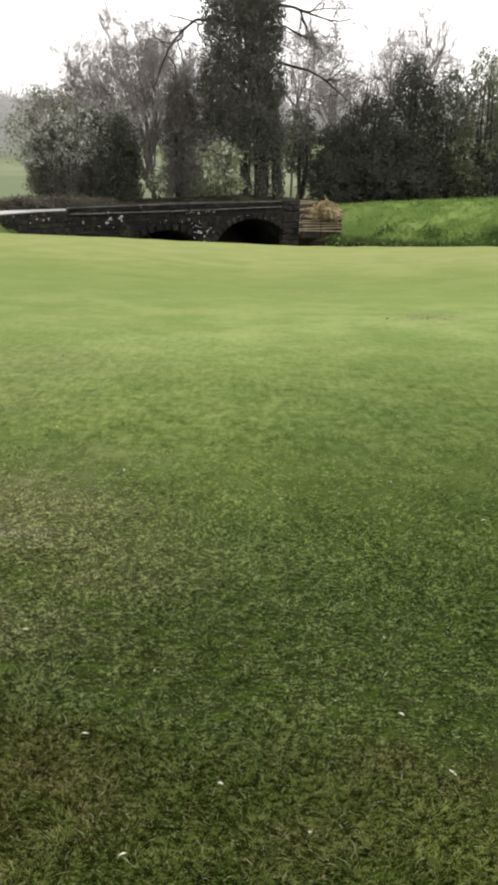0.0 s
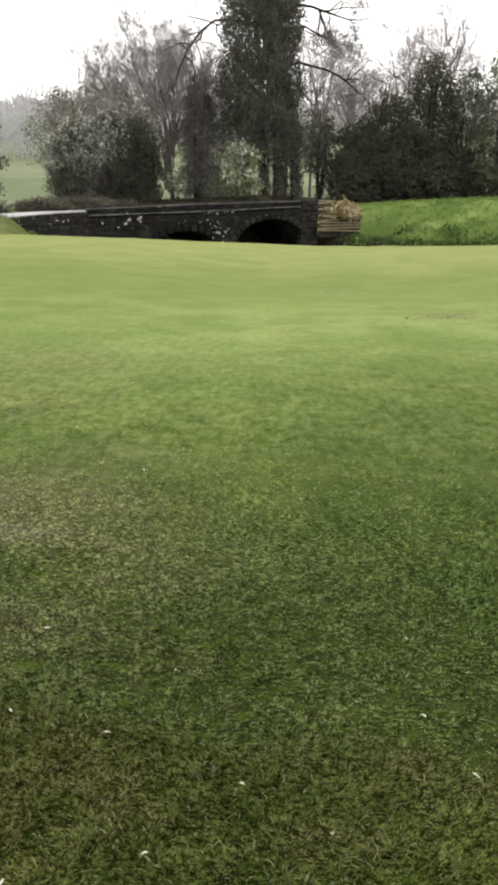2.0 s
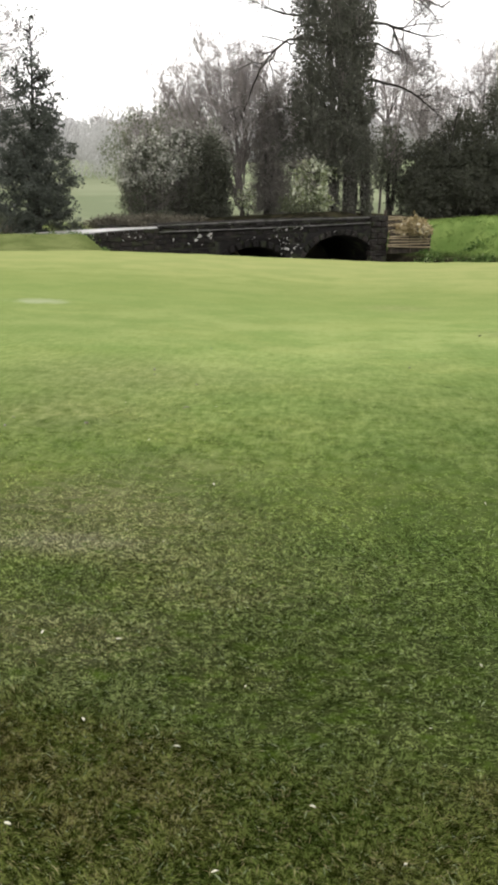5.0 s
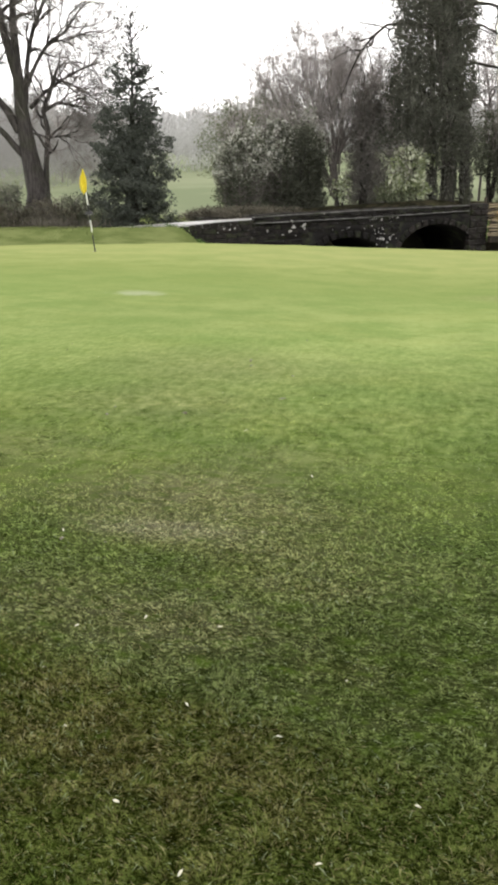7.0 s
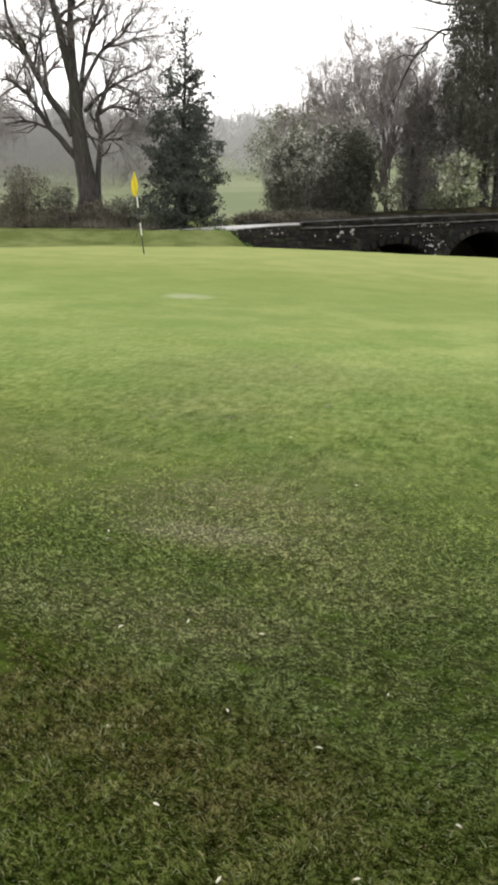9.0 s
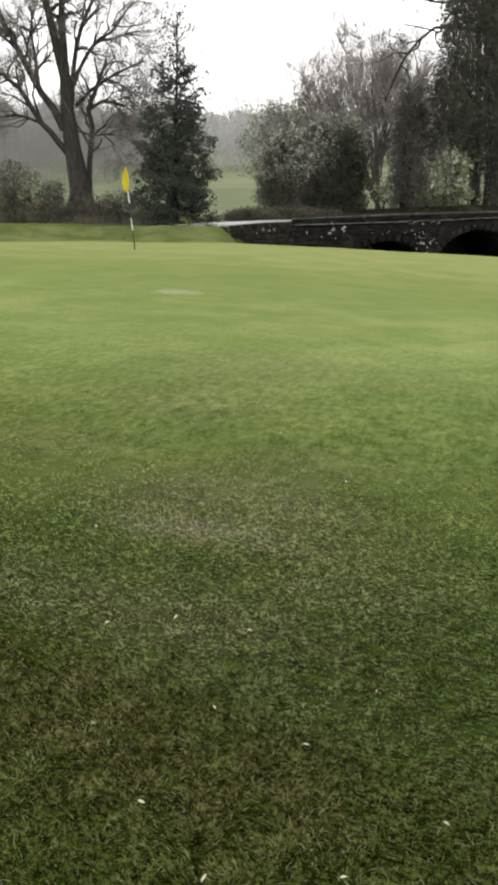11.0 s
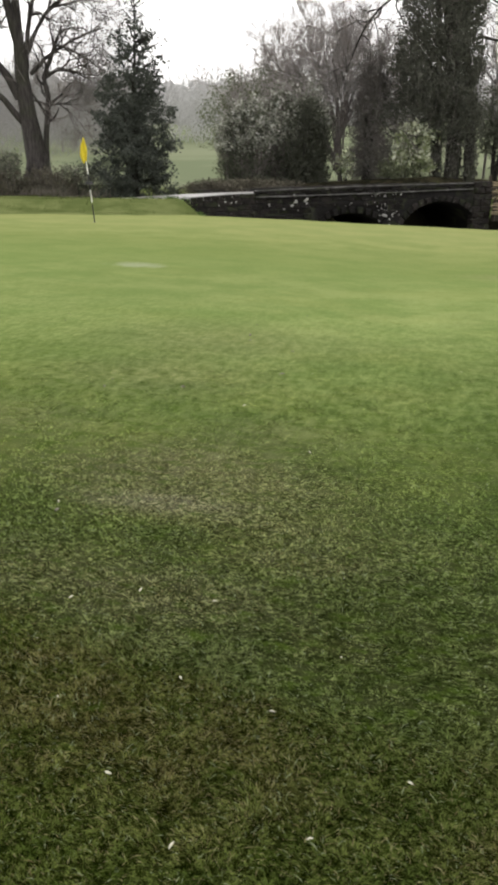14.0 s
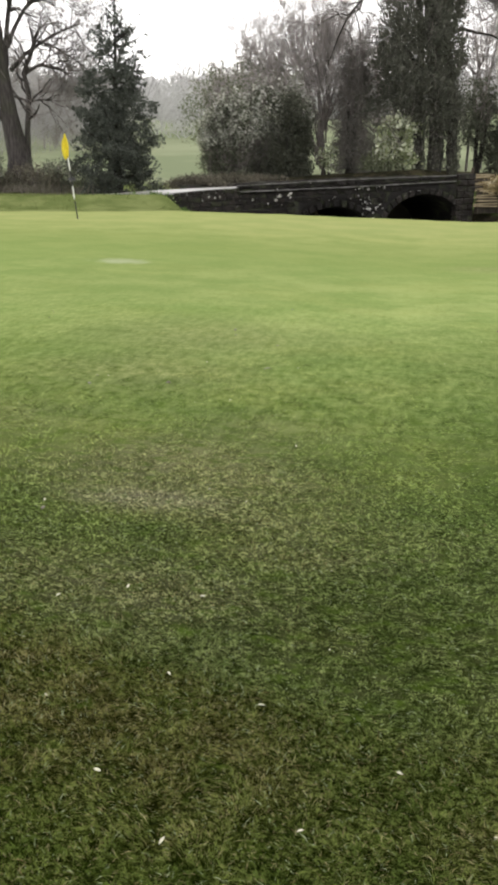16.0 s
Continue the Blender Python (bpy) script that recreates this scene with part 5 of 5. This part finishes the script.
# ---- flagstick ----
def flagstick():
    x, y = -7.79, 17.5
    z = gz(x, y)
    pin = thing("flagstick", (x, y, z), "leaning black-and-white golf flagstick with a yellow flag", "flagstick")
    lean = Vector((-0.085, -0.03, 1)).normalized()
    turn = Vector((0, 0, 1)).rotation_difference(lean).to_matrix().to_4x4()
    marks = [0, 0.46, 0.755, 1.11, 1.90]
    for a, b, mat in zip(marks[:-1], marks[1:], ("black_paint", "white_paint", "black_paint", "white_paint")):
        bm = bmesh.new()
        bmesh.ops.create_cone(bm, cap_ends=True, segments=12, radius1=0.016, radius2=0.015, depth=b - a, matrix=Matrix.Translation((0, 0, (a + b) / 2 - (0.05 if a == 0 else 0))))
        part("stick", bm, MAT[mat], pin).matrix_local = turn
    bm = bmesh.new()
    bmesh.ops.create_cone(bm, cap_ends=True, segments=12, radius1=0.095, radius2=0.085, depth=0.05, matrix=Matrix.Translation((0, 0, 0.92)))
    part("collar", bm, MAT["black_paint"], pin).matrix_local = turn
    bm = bmesh.new()
    bmesh.ops.create_cone(bm, cap_ends=True, segments=16, radius1=0.085, radius2=0.085, depth=0.016, matrix=Matrix.Translation((0.02, 0, 0.872)))
    part("collar_plate", bm, MAT["coping"], pin, "pale grey plate under the collar").matrix_local = turn
    # limp wet cloth, hanging in folds
    nu, nv = 14, 18
    g, faces = [], []
    for i in range(nu):
        for j in range(nv):
            s, t = i / (nu - 1), j / (nv - 1)
            wide = 0.02 + 0.15 * math.sin(math.pi * min(1, 0.03 + t * 0.90)) ** 0.75
            side = 0.012 + 0.045 * math.sin(math.pi * t) - s * wide
            fore = 0.05 + 0.022 * math.sin(s * 9 + t * 2) * (0.3 + t)
            g.append((side * 0.91 + fore * 0.41, side * 0.41 - fore * 0.91, 1.94 - t * 0.54 - s * 0.06 * (1 - t) - 0.05 * s * s))
    for i in range(nu - 1):
        for j in range(nv - 1):
            o = i * nv + j
            faces.append((o, o + 1, o + nv + 1, o + nv))
    ob = raw("flag", g, faces, MAT["flag"], pin, "limp yellow flag cloth", True)
    solid = ob.modifiers.new("cloth", 'SOLIDIFY')
    solid.thickness = 0.004
    ob.matrix_local = turn
    bm = bmesh.new()
    bmesh.ops.create_circle(bm, cap_ends=True, segments=20, radius=0.054, matrix=Matrix.Translation((0, 0, 0.004)))
    part("cup", bm, MAT["black_paint"], pin, "dark round hole in the turf")


flagstick()


# ---- fallen petals and leaves ----
def fallen(name, mat, label, group, spots, size, seed, lift=0.012, turns=()):
    rng = np.random.default_rng(seed)
    meshes = []
    for i in range(4):
        bm = bmesh.new()
        n = 9
        top, low = [], []
        for j in range(n + 1):
            t = j / n
            w = 0.17 * math.sin(math.pi * t) ** 0.8
            curl = 0.12 * math.sin(math.pi * t) + 0.1 * (i - 1.5) * t * t
            top.append(bm.verts.new((t - 0.5, w, curl)))
            low.append(bm.verts.new((t - 0.5, -w, curl + 0.03)))
        for j in range(n):
            bm.faces.new((low[j], low[j + 1], top[j + 1], top[j]))
        bmesh.ops.remove_doubles(bm, verts=bm.verts, dist=1e-4)
        bmesh.ops.solidify(bm, geom=bm.faces[:], thickness=0.03)
        me = bpy.data.meshes.new(name)
        bm.to_mesh(me)
        bm.free()
        me.materials.append(MAT[mat])
        meshes.append(me)
    for i, (x, y) in enumerate(spots):
        turned = radians(turns[i]) if turns else rng.uniform(0, 6.28)
        x, y = 0.4 + (x - 0.4) * (1 - lift / 1.54), -0.64 + (y + 0.64) * (1 - lift / 1.54)
        s = size * rng.uniform(0.75, 1.25)
        ob = new(name, meshes[rng.integers(4)])
        ob.matrix_basis = Matrix.Translation((x, y, gz(x, y) + lift)) @ Euler((rng.normal() * 0.2, rng.normal() * 0.2, turned)).to_matrix().to_4x4() @ Matrix.Diagonal((s, s, s, 1))
        tagged(ob, label, "petal" if mat == "petal" else "leaf", group)


SEEN = [(-0.53, 2.76), (-0.60, 1.82), (-0.30, 1.81), (-0.28, 1.335), (0.036, 1.258), (0.22, 0.82), (-0.10, 0.72), (-0.83, 1.70), (-1.28, 2.495), (1.10, 1.12), (1.0, 1.37)]
fallen("fallen_petal", "petal", "narrow pale petal lying on the wet grass", "petals on the grass", SEEN, 0.024, 1, 0.012, (-55, 80, 10, -50, 5, 30, 60, 60, -50, -40, -60))
FAR_SEEN = [(-0.32, 2.66), (-0.21, 3.48), (-0.785, 4.26), (-1.825, 4.65), (-0.47, 5.23), (-0.06, 4.91), (0.67, 5.61), (1.30, 3.38), (1.68, 2.88), (0.45, 1.06), (-0.34, 0.90), (1.6, 5.8), (2.3, 8.6), (-0.61, 1.15)]
fallen("fallen_petal", "petal", "small pale petal lying on the wet grass", "petals on the grass", FAR_SEEN, 0.019, 4, 0.012)
rng = np.random.default_rng(77)
more = [(0.4 - r * math.sin(a), -0.6 + r * math.cos(a)) for r, a in zip(rng.uniform(1.5, 9, 30), rng.uniform(-0.33, 0.62, 30))]
fallen("fallen_petal", "petal", "small pale petal lying on the wet grass", "petals on the grass", more, 0.010, 2)
debris = [(2.74 + rng.normal() * 0.20, 9.15 + rng.normal() * 0.14) for _ in range(26)] + [(-3.92, 5.87), (-1.864, 4.397), (-3.2, 6.5), (-2.6, 3.3), (-1.2, 6.2), (1.2, 7.1), (-0.9, 7.6), (-0.70, 5.15), (-0.75, 5.9), (-1.30, 6.9), (-1.25, 6.4), (-1.32, 4.56), (-1.90, 4.62), (-1.24, 2.40), (-3.3, 6.8)]
fallen("fallen_leaf", "brown_leaf", "small brown dead leaf lying on the green", "leaves on the green", debris, 0.046, 3, 0.016)


# ---- grass ----
def blades(name, mat, x, y, length, width, seed, label, lean=0.6):
    """Bent pointed blades, two faces each."""
    rng = np.random.default_rng(seed)
    n = len(x)
    z = height(x, y) - 0.002
    a, b = rng.uniform(0, 6.28, n), rng.uniform(0, 6.28, n)
    tip = length * (0.6 + 0.8 * rng.random(n))
    tilt = np.minimum(lean * (0.3 + rng.random(n)), 1.5)
    s = np.stack([np.cos(a), np.sin(a), 0 * a], -1) * (width * (0.6 + 0.8 * rng.random(n)))[:, None] / 2
    d = np.stack([np.cos(b) * np.sin(tilt), np.sin(b) * np.sin(tilt), np.cos(tilt)], -1) * tip[:, None]
    sag = np.stack([np.cos(b), np.sin(b), -0.35 * np.ones(n)], -1) * (tip * tilt * 0.45)[:, None]
    p = np.stack([x, y, z], -1)
    v = np.stack([p, p + d * 0.55 + s, p + d * 0.55 - s, p + d + sag], 1).reshape(-1, 3)
    o = np.arange(n)[:, None] * 4
    f = np.concatenate([o + np.array([0, 1, 2]), o + np.array([2, 1, 3])], 0)
    ob = raw(name, v, f, mat)
    tagged(ob, label, "grass", "", "stuff")


rng = np.random.default_rng(5)


def fan(n, r0, r1, power, a0=-21, a1=37):
    """Places ahead, thinning out with the distance."""
    q = rng.random(n)
    k = 2 - power
    r = (r0 ** k + q * (r1 ** k - r0 ** k)) ** (1 / k)
    a = np.radians(rng.uniform(a0, a1, n))
    return 0.4 - r * np.sin(a), -0.6 + r * np.cos(a)


def patchy(x, y, size, seed):
    """Slow waves over the ground, about 0 to 1."""
    g = np.random.default_rng(seed)
    w = 0
    for _ in range(7):
        a, k = g.uniform(0, 6.28), g.uniform(0.6, 1.6) * 6.28 / size
        w = w + np.sin((x * math.cos(a) + y * math.sin(a)) * k + g.uniform(0, 6.28))
    return 0.5 + w / 7


def tufts(name, mat, x, y, per, radius, length, width, seed, label, flat=1.1, across=0.0):
    """Grass in tufts: each a spray of bent pointed blades that lean outwards and all a little one way."""
    rng = np.random.default_rng(seed)
    n = len(x)
    lean_way = 6.28 * patchy(x, y, 0.35, seed + 50) + rng.normal(size=n) * 0.8
    tall = 0.55 + 0.9 * rng.random(n)
    a = rng.uniform(0, 6.28, (n, per))
    q = np.sqrt(rng.random((n, per)))
    px = x[:, None] + np.cos(a) * q * radius[:, None]
    py = y[:, None] + np.sin(a) * q * radius[:, None]
    dx = np.cos(a) * q + 0.7 * np.cos(lean_way)[:, None] + rng.normal(size=(n, per)) * 0.5
    dy = np.sin(a) * q + 0.7 * np.sin(lean_way)[:, None] + rng.normal(size=(n, per)) * 0.5
    dx, dy = dx * (1 + across), dy * (1 - 0.6 * across)
    b = np.arctan2(dy, dx).ravel()
    tilt = np.clip(flat * (0.25 + 0.9 * np.hypot(dx, dy).ravel() * rng.random(n * per)), 0.1, 1.35)
    tip = (length * tall)[:, None] * (0.55 + 0.7 * rng.random((n, per)))
    tip, wide = tip.ravel(), np.repeat(width, per) * (0.6 + 0.7 * rng.random(n * per))
    px, py = px.ravel(), py.ravel()
    p = np.stack([px, py, height(px, py) - 0.002], -1)
    turn = b + 1.57 + rng.normal(size=n * per) * 0.5
    s = np.stack([np.cos(turn), np.sin(turn), 0 * b], -1) * wide[:, None] / 2
    d = np.stack([np.cos(b) * np.sin(tilt), np.sin(b) * np.sin(tilt), np.cos(tilt)], -1) * tip[:, None]
    sag = np.stack([np.cos(b) * 0.5, np.sin(b) * 0.5, -0.9 * np.sin(tilt)], -1) * (tip * 0.35)[:, None]
    sag[:, 2] = np.maximum(sag[:, 2], 0.004 - d[:, 2])
    v = np.stack([p, p + d * 0.55 + s, p + d * 0.55 - s, p + d + sag], 1).reshape(-1, 3)
    o = np.arange(n * per)[:, None] * 4
    f = np.concatenate([o + np.array([0, 1, 2]), o + np.array([2, 1, 3])], 0)
    tagged(raw(name, v, f, mat), label, "grass", "", "stuff")


def grass_edge(x, y):
    return y + 0.24 * x + 0.05 * np.sin(7 * x) + 0.04 * np.sin(17 * x + 1)


x, y = fan(20000, 1.15, 2.4, 0.5, -29, 46)
keep = rng.random(len(x)) > sm(1.22, 1.50, grass_edge(x, y))
x, y = x[keep], y[keep]
k = 0.5 + 0.8 * patchy(x, y, 0.16, 1)
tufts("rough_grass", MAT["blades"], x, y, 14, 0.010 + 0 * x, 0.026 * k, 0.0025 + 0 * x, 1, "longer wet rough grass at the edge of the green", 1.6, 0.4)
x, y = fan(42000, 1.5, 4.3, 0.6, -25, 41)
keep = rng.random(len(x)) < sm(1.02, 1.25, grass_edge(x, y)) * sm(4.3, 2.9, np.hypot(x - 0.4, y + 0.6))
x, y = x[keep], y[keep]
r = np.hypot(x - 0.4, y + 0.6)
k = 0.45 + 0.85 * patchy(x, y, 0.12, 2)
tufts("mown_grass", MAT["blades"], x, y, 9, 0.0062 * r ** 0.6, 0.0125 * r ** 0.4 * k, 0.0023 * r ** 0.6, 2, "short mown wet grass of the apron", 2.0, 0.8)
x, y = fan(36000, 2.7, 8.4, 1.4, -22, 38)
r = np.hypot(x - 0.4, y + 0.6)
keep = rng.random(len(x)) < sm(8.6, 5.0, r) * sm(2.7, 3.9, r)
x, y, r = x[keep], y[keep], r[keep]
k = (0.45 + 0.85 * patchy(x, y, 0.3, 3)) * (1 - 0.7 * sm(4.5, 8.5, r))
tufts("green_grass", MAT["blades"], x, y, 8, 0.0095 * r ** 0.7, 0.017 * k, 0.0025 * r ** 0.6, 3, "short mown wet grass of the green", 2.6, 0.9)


def bank_growth():
    rng = np.random.default_rng(9)
    n = 58000
    x, y = rng.uniform(1.5, 17, n), rng.uniform(28.5, 39.5, n)
    u = (x - BRIDGE_A[0]) * BRIDGE_DIR[0] + (y - BRIDGE_A[1]) * BRIDGE_DIR[1]
    nd = (x - BRIDGE_A[0]) * BRIDGE_N[0] + (y - BRIDGE_A[1]) * BRIDGE_N[1]
    dc = brook_distance(x, y)
    keep = (dc > 1.2) & ((u > 16.1) | (nd < -0.8)) & (u > 11)
    x, y, dc = x[keep], y[keep], dc[keep]
    blades("bank_grass", MAT["blades"], x, y, (0.07 + 0.16 * (1 - sm(4.0, 6.5, dc))) * (0.25 + 1.7 * patchy(x, y, 0.9, 6)), 0.020, 3, "long green grass growing on the stream bank", 0.7)
    keep = (dc < 3.2 + 2.2 * patchy(x, y, 2.6, 15)) & (rng.random(len(x)) < 0.42 * patchy(x, y, 1.6, 5))
    p = np.stack([x[keep], y[keep], height(x[keep], y[keep])], -1)
    p = (p[:, None] + rng.normal(size=(len(p), 8, 3)) * 0.10 + np.array([0, 0, 0.10])).reshape(-1, 3)
    v, f = leaves(p, 0.105, rng, -0.2)
    tagged(raw("bank_weeds", v, f, MAT["weed"]), "rank dark green weeds along the water's edge", "weeds", "", "stuff")
    n = 5200
    x, y = rng.uniform(-29, -13.5, n), rng.normal(34.2, 0.9, n)
    tall = (0.35 + 0.9 * patchy(x, y, 3.0, 8)) * (0.5 + 0.6 * sm(-17, -24, x)) * rng.uniform(0.5, 1.2, n)
    blades("dry_stems", MAT["reed"], x, y, tall.clip(0.15), 0.022, 5, "dry grey-brown winter stems under the bare tree", 0.35)
    n = 2600
    x, y = rng.uniform(-9.6, -6.6, n), rng.uniform(24.6, 28.4, n)
    p = np.stack([x, y, height(x, y) + 0.06], -1)
    keep = (np.hypot(x - 0.4, y + 0.6) > 24.6) & (rng.random(n) < 0.1 + 0.5 * patchy(x, y, 1.0, 7)) & (y < 28.0 + 0.717 * (x + 8.3))
    p = (p[keep][:, None] + rng.normal(size=(keep.sum(), 7, 3)) * np.array([0.10, 0.10, 0.05])).reshape(-1, 3)
    v, f = leaves(p, 0.065, rng, -0.2)
    tagged(raw("mound_weeds", v, f, MAT["weed"]), "low green weeds where the mound meets the bridge", "weeds", "", "stuff")
    n = 26000
    x, y = rng.uniform(-16, -5, n), rng.uniform(20, 28.5, n)
    r = np.hypot(x - 0.4, y + 0.6)
    keep = (r > 23.6) & (r < 28) & (y < 27.5 + 0.55 * (x + 8))
    blades("fringe_grass", MAT["blades"], x[keep], y[keep], 0.05, 0.012, 4, "longer grass on the mound behind the green", 1.1)


bank_growth()
